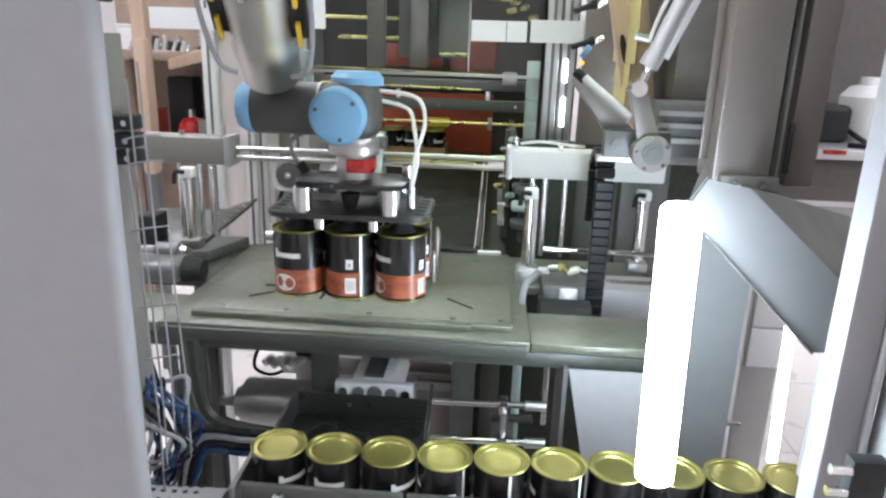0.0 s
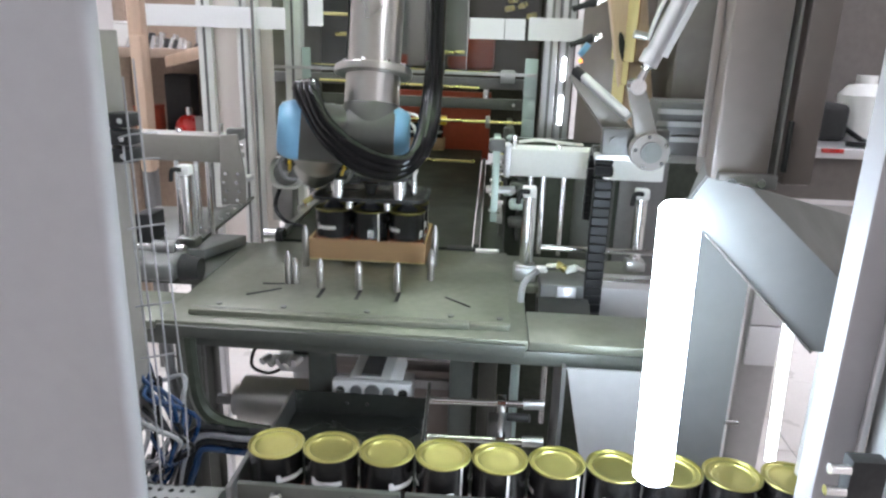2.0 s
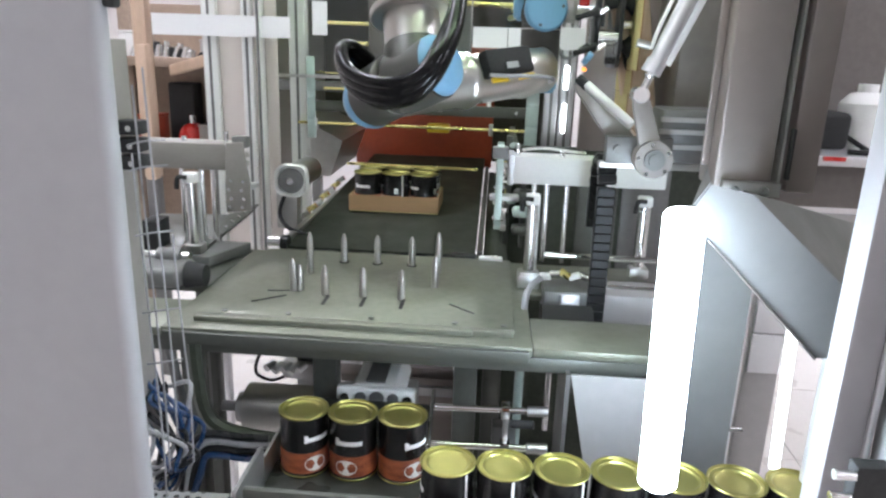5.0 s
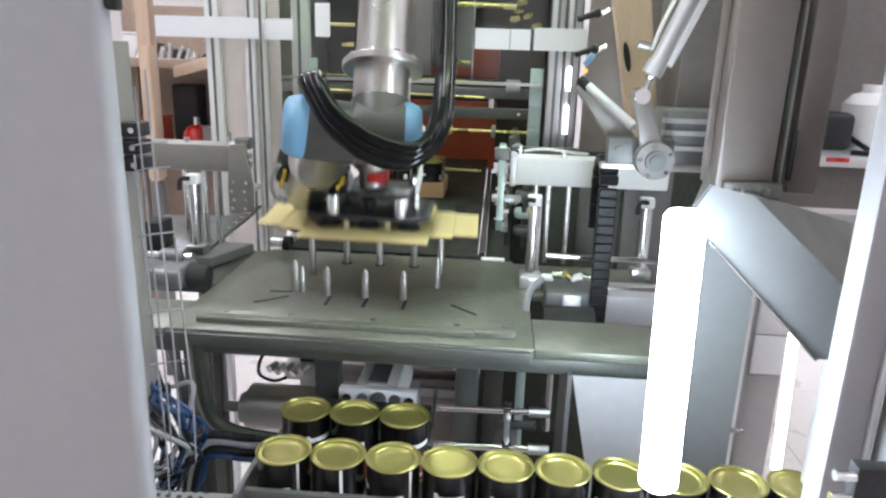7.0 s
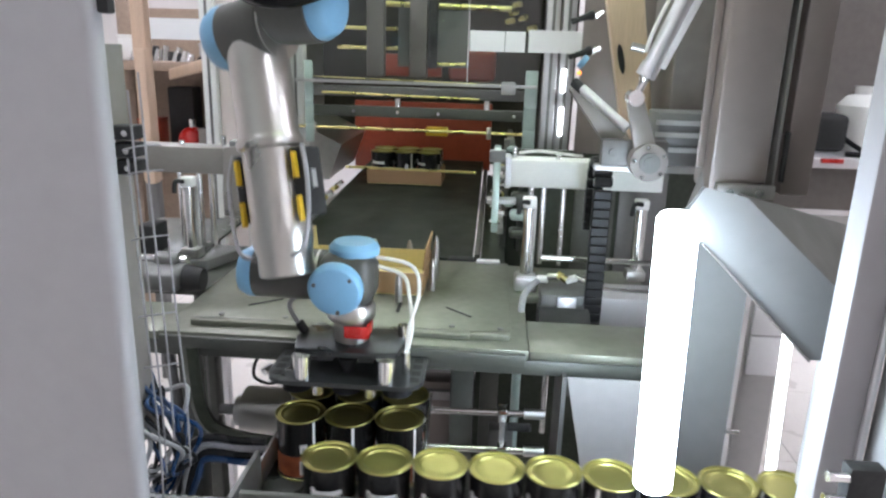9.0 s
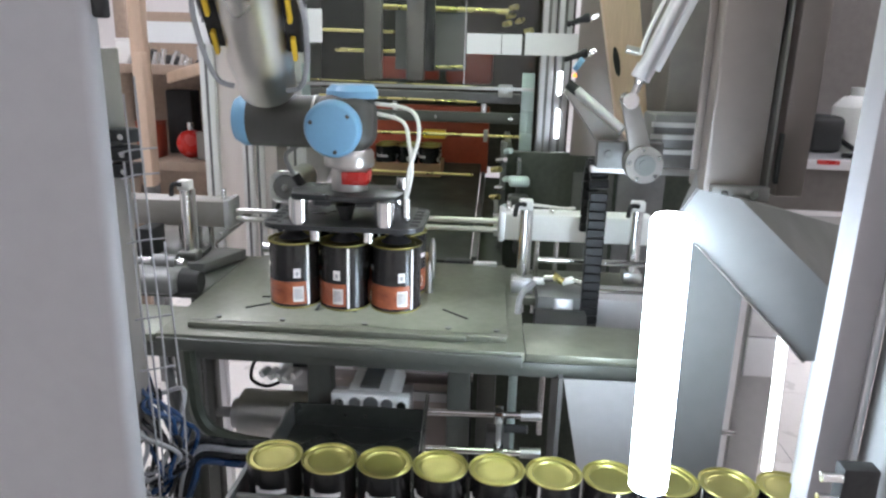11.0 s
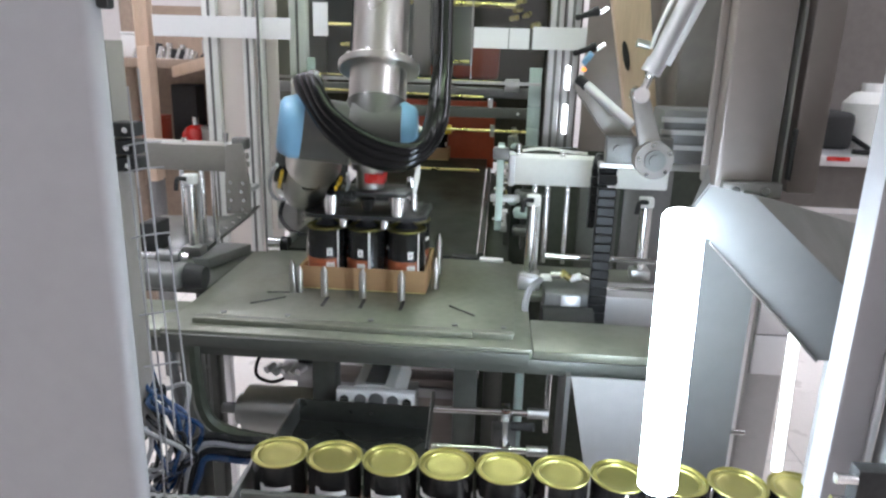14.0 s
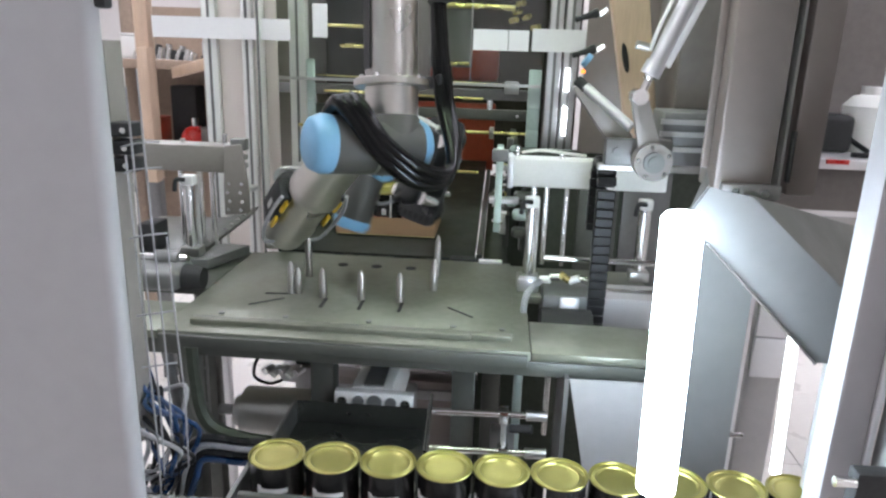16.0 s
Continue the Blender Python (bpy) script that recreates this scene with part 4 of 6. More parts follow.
part("stand", bx(B(), -0.24, -0.16, 0.93, 0.99, 0, 0.8145, 0.003), DARKGREY, tr)
for x in (-0.222, -0.187):
    part("screw", cy(B(), (x, 1.054, 0.851), (x, 1.0555, 0.851), 0.004, seg=8), CHROME, tr)

gr = thing("guide_rods", "chrome guide rods with clamp block", "guide", (0.04, 1.02, 0.85))
for z, y in ((0.886, 1.02), (0.836, 0.99)):
    part("rod", cy(B(), (-0.077, y, z), (0.108, y, z + 0.004), 0.0055, seg=12), CHROME, gr)
    part("collar", cy(B(), (0.075, y, z + 0.003), (0.108, y, z + 0.004), 0.0085, seg=14), STEEL, gr)
    part("clamp", bx(B(), 0.032, 0.048, y - 0.011, y + 0.011, z - 0.012, z + 0.014, 0.003), CHROME, gr)
part("link", bx(B(), 0.036, 0.044, 0.995, 1.015, 0.838, 0.886, 0.002), STEEL, gr)
part("knob", cy(B(), (0.05, 1.01, 0.87), (0.085, 1.0, 0.876), 0.007, seg=10), MATTE, gr)
part("carrier", bx(B(), 0.02, 0.06, 1.03, 1.06, 0, 0.85, 0.003), DARKGREY, gr)
for z in (0.94, 0.925, 0.955):
    part("cross_rod", cy(B(), (-0.005, 1.3, z), (0.03, 1.3, z), 0.006, seg=10), YELLOWMETAL, gr)
part("cross_rod", cy(B(), (0.06, 1.12, 0.955), (0.14, 1.12, 0.957), 0.005, seg=10), CHROME, gr)
part("upright", cy(B(), (0.115, 1.12, 0.80), (0.115, 1.12, 0.99), 0.005, seg=10), CHROME, gr)
part("upright", cy(B(), (0.065, 1.14, 0.75), (0.065, 1.14, 0.99), 0.008, seg=12), GREENPL, gr)
part("fitting", bx(B(), 0.03, 0.05, 1.18, 1.20, 0.90, 0.96, 0.004), STEEL, gr)

# ---- front can conveyor ----
CZ, CYR = 0.829, 0.808
fc = thing("can_conveyor", "narrow steel can conveyor with guide rails", "conveyor", (0.1, CYR, 0.8))
part("belt", bx(B(), -0.31, 1.3, CYR - 0.042, CYR + 0.042, CZ - 0.012, CZ, 0.001), BEAM, fc)
part("side_frame", bx(B(), -0.31, 1.3, CYR - 0.056, CYR - 0.0425, CZ - 0.09, CZ - 0.002, 0.002), STEEL, fc)
part("back_frame", bx(B(), -0.08, 1.3, CYR + 0.0425, CYR + 0.056, CZ - 0.09, CZ - 0.002, 0.002), STEEL, fc)
part("front_rail", bx(B(), -0.304, -0.092, CYR - 0.052, CYR - 0.043, CZ + 0.040, CZ + 0.066, 0.002), BEAM, fc, "grey guide rail")
part("front_rail", bx(B(), -0.086, 1.2, CYR - 0.050, CYR - 0.043, CZ + 0.042, CZ + 0.066, 0.002), BEAM, fc, "grey guide rail")
for x in (-0.25, -0.152, -0.02, 0.2):
    part("rail_stud", cy(B(), (x, CYR - 0.062, CZ + 0.055), (x, CYR - 0.0525, CZ + 0.055), 0.006, seg=10), CHROME, fc)
    part("rail_post", bx(B(), x - 0.007, x + 0.007, CYR - 0.066, CYR - 0.0575, CZ - 0.09, CZ + 0.06, 0.001), STEEL, fc)
part("end_plate", bx(B(), -0.318, -0.3105, CYR - 0.056, CYR + 0.056, CZ - 0.05, CZ + 0.062, 0.002), DARKGREY, fc)
for x in (-0.2, 0.5, 1.1):
    part("leg", bx(B(), x - 0.02, x + 0.02, CYR - 0.02, CYR + 0.02, 0, CZ - 0.013), DARKGREY, fc)

pu = thing("pusher", "white pusher plate on steel rods", "pusher", (-0.192, CYR - 0.042, CZ + 0.095))
part("plate", bx(B(), -0.074, 0.074, -0.012, 0.0, -0.050, -0.016, 0.002), WHITE, pu, local=True)
for x in (-0.05, 0.0, 0.05):
    part("rod", cy(B(), (x * 0.5, -0.30, -0.034), (x * 0.5, -0.012, -0.034), 0.005, seg=10), CHROME, pu, local=True)
part("cross_head", bx(B(), -0.07, 0.07, -0.33, -0.2995, -0.95, -0.02, 0.003), DARKGREY, pu, local=True)

# perforated roller and hoses in the lower corner
pr_ = thing("perforated_belt", "pale perforated return belt beside the conveyor", "belt", (-0.45, 0.81, 0.8))
part("drum", cy(B(), (-0.345, 0.80, 0.79), (-0.56, 0.80, 0.785), 0.052, seg=36), PAINT, pr_)
hole = mesh_of("hole", lathe(B(), [(0, 0.0008), (0.004, 0.0008), (0.004, 0)], 8), MATTE)
for i in range(13):
    for k in range(7):
        a = radians(25 + 20 * k)
        o = new("hole", hole)
        o.parent = pr_
        o.location = Vector((-0.355 - 0.0155 * i, 0.80 + 0.0522 * math.cos(a) * 1.0, 0.788 + 0.0522 * math.sin(a))) - BASE[pr_]
        o.rotation_euler = (a - math.pi / 2, 0, 0)
part("axle", cy(B(), (-0.34, 0.80, 0.79), (-0.60, 0.80, 0.785), 0.012), STEEL, pr_)
part("stand", bx(B(), -0.60, -0.575, 0.78, 0.82, 0, 0.80), DARKGREY, pr_)

random.seed(7)


def hose(name, pts, r, material, label, cat="hose"):
    t = thing(name, label, cat, pts[0], "hoses")
    part("tube", tube(B(), pts, r), material, t)


def wob(p, s):
    return tuple(c + random.uniform(-s, s) for c in p)


for k in range(16):
    m, lab = ((HOSEBLUE, "blue pneumatic hose looped beside the machine"), (HOSEGREY, "grey pneumatic hose looped beside the machine"), (BLACK, "black cable looped beside the machine"))[k % 3]
    hose("air_hose", [wob((-0.50, 0.90, 1.02), .015), wob((-0.485, 0.88, 0.96), .02), wob((-0.45, 0.86, 0.94), .03), wob((-0.435, 0.86, 0.89), .03), wob((-0.465, 0.87, 0.84), .03), wob((-0.48, 0.88, 0.80), .02)], 0.0034, m, lab)
for k in range(4):
    m, lab = ((BLACK, "black air hose bent down to the floor"), (HOSEGREY, "grey air hose bent down to the floor"), (BLACK, "black air hose bent down to the floor"), (HOSEBLUE, "blue air hose bent down to the floor"))[k]
    z = 0.875 - 0.012 * k
    hose("air_hose", [(-0.455 + 0.006 * k, 0.90, 0.78), (-0.445 + 0.006 * k, 0.905, z - 0.03), (-0.415, 0.91, z), (-0.36, 0.915, z - 0.004), (-0.322, 0.92, z - 0.006)], 0.006, m, lab)
hose("conduit", [(-0.466, 1.0, 0.985), (-0.464, 1.0, 0.93), (-0.457, 1.0, 0.87), (-0.435, 1.0, 0.837), (-0.39, 1.0, 0.822), (-0.335, 1.0, 0.816)], 0.0125, DEEP, "thick dark grey corrugated conduit", "conduit")
hose("conduit", [(-0.54, 1.05, 0.995), (-0.52, 1.04, 0.9), (-0.505, 1.03, 0.8), (-0.50, 1.02, 0.6)], 0.009, DARKGREY, "dark grey conduit running down", "conduit")
for x, z0, z1, y in ((-0.412, 0.9, 1.40, 0.78), (-0.398, 0.95, 1.42, 0.78), (-0.425, 0.85, 1.32, 0.79), (-0.388, 0.9, 1.22, 0.80)):
    hose("guide_wire", [(x - 0.003, y, z1), (x, y, (z0 + z1) / 2 + 0.05), (x + 0.004, y, z0 + 0.1), (x + 0.002, y, z0)], 0.0012, HOSEGREY, "thin upright steel wire beside the door", "wire")
for z in (1.33, 1.22, 1.12, 1.30, 1.05):
    hose("cross_wire", [(-0.43, 0.785, z), (-0.41, 0.78, z + 0.006), (-0.385, 0.79, z + 0.008)], 0.0012, HOSEGREY, "short steel cross wire", "wire")
for k in range(2):
    x = -0.565 + 0.012 * k
    hose("mesh_wire", [(x, 1.25, 0.60), (x, 1.25, 0.8), (x, 1.25, 1.0)], 0.0025, DARKGREY, "upright dark wire of a mesh guard", "wire")
for k in range(5):
    hose("mesh_wire", [(-0.62, 1.25, 0.66 + 0.08 * k), (-0.58, 1.25, 0.66 + 0.08 * k), (-0.55, 1.25, 0.66 + 0.08 * k)], 0.0025, DARKGREY, "level dark wire of a mesh guard", "wire")
fx = thing("terminal_block", "dark terminal blocks behind the open door", "terminal", (-0.43, 0.84, 1.2))
for k in range(3):
    part("terminal", bx(B(), -0.475, -0.445, 0.84, 0.87, 1.29 + 0.022 * k, 1.308 + 0.022 * k, 0.003), MATTE, fx)
    part("screw", cy(B(), (-0.455, 0.84, 1.299 + 0.022 * k), (-0.455, 0.836, 1.299 + 0.022 * k), 0.004, seg=8), CHROME, fx)
part("rail", bx(B(), -0.488, -0.4755, 0.85, 0.89, 0.9, 1.45, 0.001), ARMGREY, fx)

# ---- far left: store behind the guard ----
wp = thing("wooden_post", "pale wooden post behind the guard", "post", (-1.42, 2.75, 0))
part("post", bx(B(), -1.432, -1.375, 2.75, 2.80, 0.9, 2.3, 0.004), WOOD, wp)
part("plinth", bx(B(), -1.43, -1.377, 2.752, 2.798, 0.0, 0.8995, 0.004), DARKGREY, wp, "dark grey steel plinth")
part("batten", bx(B(), -1.400, -1.360, 2.7, 2.7495, 0.9, 1.43, 0.004), WOOD, wp)
sh = thing("storage_shelf", "wooden storage shelf with parts on it", "shelf", (-1.2, 3.3, 0))
part("board", bx(B(), -1.85, -1.15, 3.1, 3.5, 1.335, 1.375, 0.004), DUSK, sh)
part("board", bx(B(), -1.85, -1.15, 3.1, 3.5, 0.90, 0.94, 0.004), DUSK, sh)
part("back_board", bx(B(), -1.85, -1.02, 3.52, 3.54, 0.5, 1.62, 0.003), DUSK, sh, "brown back board")
part("slanting_rail", prism(B(), [(-1.42, 1.30), (-1.05, 1.40), (-1.05, 1.46), (-1.42, 1.345)], "y", 3.02, 3.06, 0.004), WOOD, sh, "pale slanting rail")
for x in (-1.82, -1.18):
    part("upright", bx(B(), x - 0.03, x + 0.03, 3.42, 3.48, 0, 1.9, 0.003), DUSK, sh)
tk = thing("air_tank", "round glossy red tank on the shelf", "tank", (-1.43, 3.25, 0.94))
bmq = B()
bmesh.ops.create_uvsphere(bmq, u_segments=28, v_segments=16, radius=0.068)
part("tank", bmq, RED, tk, local=True).location.z = 0.068
part("valve", cy(B(), (-1.43, 3.25, 1.073), (-1.43, 3.25, 1.11), 0.016), CHROME, tk)
cr = thing("dark_crate", "dark crate of parts on the shelf", "crate", (-1.53, 3.4, 0.94))
part("crate", bx(B(), -1.60, -1.47, 3.37, 3.48, 0.94, 1.25, 0.01), MATTE, cr)
for k in range(14):
    x, y = -1.66 + 0.026 * k + random.uniform(-.008, .008), 3.2 + random.uniform(-.06, .06)
    t = thing("machine_part", "small shiny metal part on the shelf", "metal part", (x, y, 1.375), "parts on the shelf")
    part("body", cy(B(), (x, y, 1.375), (x + 0.01, y, 1.395 + random.uniform(0, .05)), 0.022, 0.014, 10), CHROME if k % 3 else MATTE, t)
for k, (x, z0, h, m, lab) in enumerate(((-1.62, 0.94, 0.16, REDP, "dull red box on the shelf"), (-1.33, 0.94, 0.12, CABINET, "brown-grey box on the shelf"), (-1.27, 0.94, 0.20, MATTE, "black box on the shelf"), (-1.68, 1.375, 0.10, WHITE, "white box on the upper shelf"), (-1.30, 1.375, 0.07, GREY, "grey box on the upper shelf"))):
    t = thing("storage_box", lab, "box", (x, 3.24, z0), "boxes on the shelf")
    part("box", bx(B(), x - 0.05, x + 0.05, 3.19, 3.30, z0, z0 + h, 0.006), m, t)
    part("lid", bx(B(), x - 0.052, x + 0.052, 3.188, 3.302, z0 + h + 0.0005, z0 + h + 0.012, 0.004), m, t)
# far right: bench seen through the guard door
bn = thing("work_bench", "grey work bench behind the guard door", "bench", (0.95, 2.4, 0))
part("top", bx(B(), 0.75, 1.7, 2.1, 2.7, 1.155, 1.185, 0.004), ALU, bn)
part("apron", bx(B(), 0.8, 1.65, 2.15, 2.65, 1.02, 1.155, 0.01), BROWN, bn)
for x in (0.82, 1.60):
    for y in (2.17, 2.60):
        part("leg", bx(B(), x, x + 0.04, y, y + 0.04, 0, 1.0195, 0.003), ALU, bn)
part("back_panel", bx(B(), 0.75, 1.7, 2.7, 2.74, 1.185, 2.4, 0.004), BROWN, bn)
part("edge_tape", bx(B(), 0.96, 1.02, 2.088, 2.099, 1.172, 1.184), RED, bn)
dv = thing("bench_device", "dark device with cable on the bench", "device", (1.05, 2.3, 1.185))
part("body", bx(B(), 1.0, 1.10, 2.25, 2.38, 1.185, 1.30, 0.02, 3), MATTE, dv)
part("cable", tube(B(), [(1.10, 2.3, 1.23), (1.14, 2.24, 1.195), (1.12, 2.14, 1.194), (1.05, 2.15, 1.194)], 0.008), BLACK, dv)
wc = thing("white_canister", "white rounded canister on the bench", "canister", (1.17, 2.34, 1.185))
part("body", lathe(B(), [(0, 0), (0.07, 0), (0.075, 0.02), (0.075, 0.14), (0.05, 0.17), (0.03, 0.175), (0.03, 0.2), (0, 0.2)]), WHITE, wc, local=True)
wb = thing("white_board", "white panes seen under the side beam", "board", (0.75, 1.75, 0.6))
part("pane", bx(B(), 0.705, 0.785, 1.75, 1.76, 0.76, 0.86, 0.001), PAPER, wb)
part("pane", bx(B(), 0.705, 0.785, 1.75, 1.76, 0.645, 0.755, 0.001), PAPER, wb)
part("stand", bx(B(), 0.70, 0.79, 1.762, 1.78, 0, 0.87, 0.002), GREY, wb)
# pale cartons seen through the table's legs
for x0, x1, z1 in ((-0.46, -0.40, 0.62), (-0.29, -0.10, 0.63)):
    b_ = thing("carton", "pale carton standing behind the table", "carton", ((x0 + x1) / 2, 2.0, 0), "cartons")
    part("board", bx(B(), x0, x1, 2.0, 2.1, 0, z1, 0.002), PAPER, b_)

# ---- cans ----
CANR, CANH = 0.0365, 0.097
bodyM = mesh_of("body", lathe(B(), [(0, 0.001), (0.034, 0.001), (0.0365, 0.0), (0.0372, 0.0015), (0.0365, 0.003), (0.0358, 0.004), (0.0358, 0.093), (0.0365, 0.0945)], 32), INK)
lidM = mesh_of("lid", lathe(B(), [(0.0362, 0.0942), (0.0374, 0.0948), (0.0376, 0.0962), (0.0370, 0.0970), (0.0358, 0.0968), (0.0350, 0.0945), (0.0335, 0.0938), (0.0310, 0.0945), (0.0285, 0.0945), (0.0270, 0.0925), (0.0245, 0.0918), (0.0120, 0.0922), (0, 0.0924)], 36), GOLD)
ringM = mesh_of("base_ring", lathe(B(), [(0.0362, 0.0), (0.0374, 0.0006), (0.0374, 0.0022), (0.0362, 0.003)], 32), GOLD)
bandM = mesh_of("band", patch(B(), 0.0361, -165, 131, 0.006, 0.040, 30), ORANGE)
bm = B()
# one plain bar with an uneven top in place of the maker's sign
steps = [(-33, 57, 69), (-25, 57, 69), (-22, 58, 65), (-8, 58, 65), (6, 58, 65), (20, 58, 65), (33, 58, 65)]
rows = [[bm.verts.new((0.0362 * math.cos(radians(a)), 0.0362 * math.sin(radians(a)), z / 1000)) for z in (z0, z1)] for a, z0, z1 in steps]
for p, q in zip(rows, rows[1:]):
    bm.faces.new((p[0], q[0], q[1], p[1]))
markM = mesh_of("brand_mark", bm, MARK)
cupM = mesh_of("cup_picture", patch(B(), 0.0363, -34, 20, 0.009, 0.034, 10, True), MARK)
bm = patch(B(), 0.0363, 100, 124, 0.010, 0.033, 4)
patch(bm, 0.0363, 102, 118, 0.046, 0.060, 3)
codeM = mesh_of("code_panel", bm, MARK)
bm = B()
for k in range(6):
    patch(bm, 0.0365, 103 + 3.2 * k, 104.6 + 3.2 * k, 0.014, 0.030, 1)
patch(bm, 0.0365, 107, 113, 0.049, 0.055, 2)
barM = mesh_of("code_bars", bm, GREYINK)
seamM = mesh_of("seam", patch(B(), 0.0362, 133, 139, 0.004, 0.093, 2), MARK)
CANLABEL = {"body": "glossy black printed side", "lid": "gold metal lid", "base_ring": "gold base rim", "band": "orange-red picture band", "brand_mark": "plain white printed bar", "cup_picture": "white cup shape", "code_panel": "white code panel", "code_bars": "grey code bars", "seam": "pale seam line"}


def can(spin, label="black coffee can with gold lid", group="cans"):
    """One can, standing on its own origin; spin turns its printed front, degrees."""
    t = thing("can", label, "can", (0, 0, 0), group)
    for n, me in (("body", bodyM), ("lid", lidM), ("base_ring", ringM), ("band", bandM), ("brand_mark", markM), ("cup_picture", cupM), ("code_panel", codeM), ("code_bars", barM), ("seam", seamM)):
        o = new(n, me)
        o.parent = t
        o.rotation_euler = (0, 0, radians(spin))
        tagged(o, CANLABEL[n])
    return t


# ---- cardboard trays ----
TX, TY, TH, TF = 0.233, 0.158, 0.042, 0.045


def tray(label):
    """A tray on its own origin; returns it with its hinged walls and end flaps."""
    t = thing("cardboard_tray", label, "tray", (0, 0, 0), "cardboard trays")
    part("bottom", bx(B(), -TX / 2, TX / 2, -TY / 2, TY / 2, 0, 0.003), CARDIN, t, local=True)
    walls = []
    for nm, px_, py_, ang, w in (("front_wall", 0, -TY / 2, 0, TX), ("back_wall", 0, TY / 2, 180, TX), ("end_wall", -TX / 2, 0, -90, TY), ("end_wall", TX / 2, 0, 90, TY)):
        o = part(nm, bx(B(), -w / 2, w / 2, -0.002, 0.001, 0.001, TH, 0.0005, 1), CARD, t, local=True)
        o.matrix_basis = pose(px_, py_, 0.002, 0, 0, ang)
        fl = None
        if nm == "end_wall":
            fl = part("end_flap", bx(B(), -w / 2 + 0.012, w / 2 - 0.012, -0.002, 0.001, 0.0005, TF, 0.0005, 1), CARD, o, "thin folded end flap", local=True)
            fl.matrix_basis = pose(0, 0.0015, TH, -172, 0, 0)
            fl.data.materials.append(CARDIN)
            for f in fl.data.polygons:
                f.material_index = 1 if f.normal.y > 0.5 else 0
        o.data.materials.append(CARDIN)
        for f in o.data.polygons:
            f.material_index = 1 if f.normal.y > 0.5 else 0
        walls.append((o, (px_, py_, 0.002), ang, fl))
    return t, walls


# ---- robot arm ----
S0 = Vector((-0.185, 1.22, 1.78))
robot = thing("robot_arm", "grey and blue jointed robot arm hanging from above", "robot arm", S0)
shoulder = part("shoulder", lathe(B(), [(0, 1.70), (0.055, 1.70), (0.062, 1.71), (0.062, 1.86), (0.075, 1.87), (0.075, 1.95), (0, 1.95)], 32, (-0.185, 1.22, 0.0)), ROBOT, robot, "dark grey shoulder joint")
part("ceiling_column", bx(B(), -0.245, -0.125, 1.16, 1.28, 1.9505, 3.6, 0.006), GREY, shoulder, "grey steel hanging column")
# upper arm: origin at the elbow, z along the tube to the shoulder, -x to the forearm side, -y forward
UA = part("upper_arm", lathe(B(), [(0.041, 0.046), (0.043, 0.048), (0.043, 0.093), (0.0595, 0.0935), (0.061, 0.095), (0.061, 0.104), (0.059, 0.106), (0.0425, 0.1065), (0.0425, 0.55), (0, 0.55)], 40), TUBE, robot, "turned aluminium upper tube", local=True)
for k in range(9):
    a = 2 * math.pi * k / 9 + 0.3
    part("flange_bolt", cy(B(), (0.052 * math.cos(a), 0.052 * math.sin(a), 0.106), (0.052 * math.cos(a), 0.052 * math.sin(a), 0.111), 0.004, seg=8), CHROME, UA, local=True)
bm = lathe(B(), [(0, 0.044), (0.030, 0.044), (0.046, 0.040), (0.0485, 0.0), (0.048, -0.030), (0.0465, -0.034), (0, -0.034)], 36, (0, 0, 0), (1, 0, 0))
lathe(bm, [(0.0455, -0.01), (0.0455, 0.0445), (0.042, 0.050)], 36)
part("elbow_housing", bm, ROBOT, UA, "dark grey elbow housing", local=True)
part("elbow_cap", lathe(B(), [(0.0445, 0.0), (0.0450, 0.010), (0.038, 0.024), (0.032, 0.028), (0, 0.029)], 32, (0.034, 0, 0.002), (1, 0, 0.002)), BLUE, UA, "light blue joint cap", local=True)
for k, (o, r) in enumerate(((0.0, 0.0125), (0.012, 0.012), (0.024, 0.0105))):
    f = -0.066 - 0.006 * k
    pts = [(0.096, 0.02 + o * 0.4, 0.5), (0.096, 0.012 + o * 0.4, 0.25), (0.098 - 0.004 * k, -0.01 + o * 0.3, 0.09), (0.092 - 0.006 * k, f + 0.02, -0.005 - o * 0.3), (0.055, f, -0.056 + o * 0.5), (0.0, f - 0.008, -0.056 + o * 0.9), (-0.055, f - 0.006, -0.018 + o * 0.9), (-0.095 + o * 0.5, f + 0.01, 0.040 + o * 0.5), (-0.108 + o * 0.8, -0.03, 0.062 + o * 0.2), (-0.105 + o, 0.03, 0.03)]
    part("hose", tube(B(), pts, r, 12), HOSEBLACK, UA, "glossy black hose bundle", local=True)
for z in (0.10, 0.24):
    part("hose_clip", bx(B(), 0.082, 0.112, -0.012, 0.03, z, z + 0.022, 0.005), MATTE, UA, local=True)
part("lettering", bx(B(), -0.0437, -0.0425, -0.012, 0.012, 0.12, 0.42), MATTE, UA, "dark lettering bar", local=True)
# forearm: origin at the wrist end, z to the elbow
FL = 0.365
FA = part("forearm", lathe(B(), [(0, 0.02), (0.032, 0.02), (0.0385, 0.022), (0.0400, 0.026), (0.0395, 0.050), (0.0435, 0.070), (0.0445, 0.085), (0.0415, 0.10), (0.0415, 0.20), (0.0465, 0.203), (0.0475, 0.212), (0.0455, 0.216), (0.0425, 0.222), (0.0425, FL - 0.03), (0.0425, FL)], 40), TUBE, robot, "turned aluminium forearm tube", local=True)
bm = lathe(B(), [(0, 0.040), (0.044, 0.038), (0.0465, 0.034), (0.0465, -0.036), (0.044, -0.038), (0, -0.038)], 36, (0, 0, FL), (-1, 0, FL))
lathe(bm, [(0.041, FL - 0.05), (0.041, FL - 0.03)], 32)
part("elbow_joint", bm, ROBOT, FA, "dark grey elbow joint", local=True)
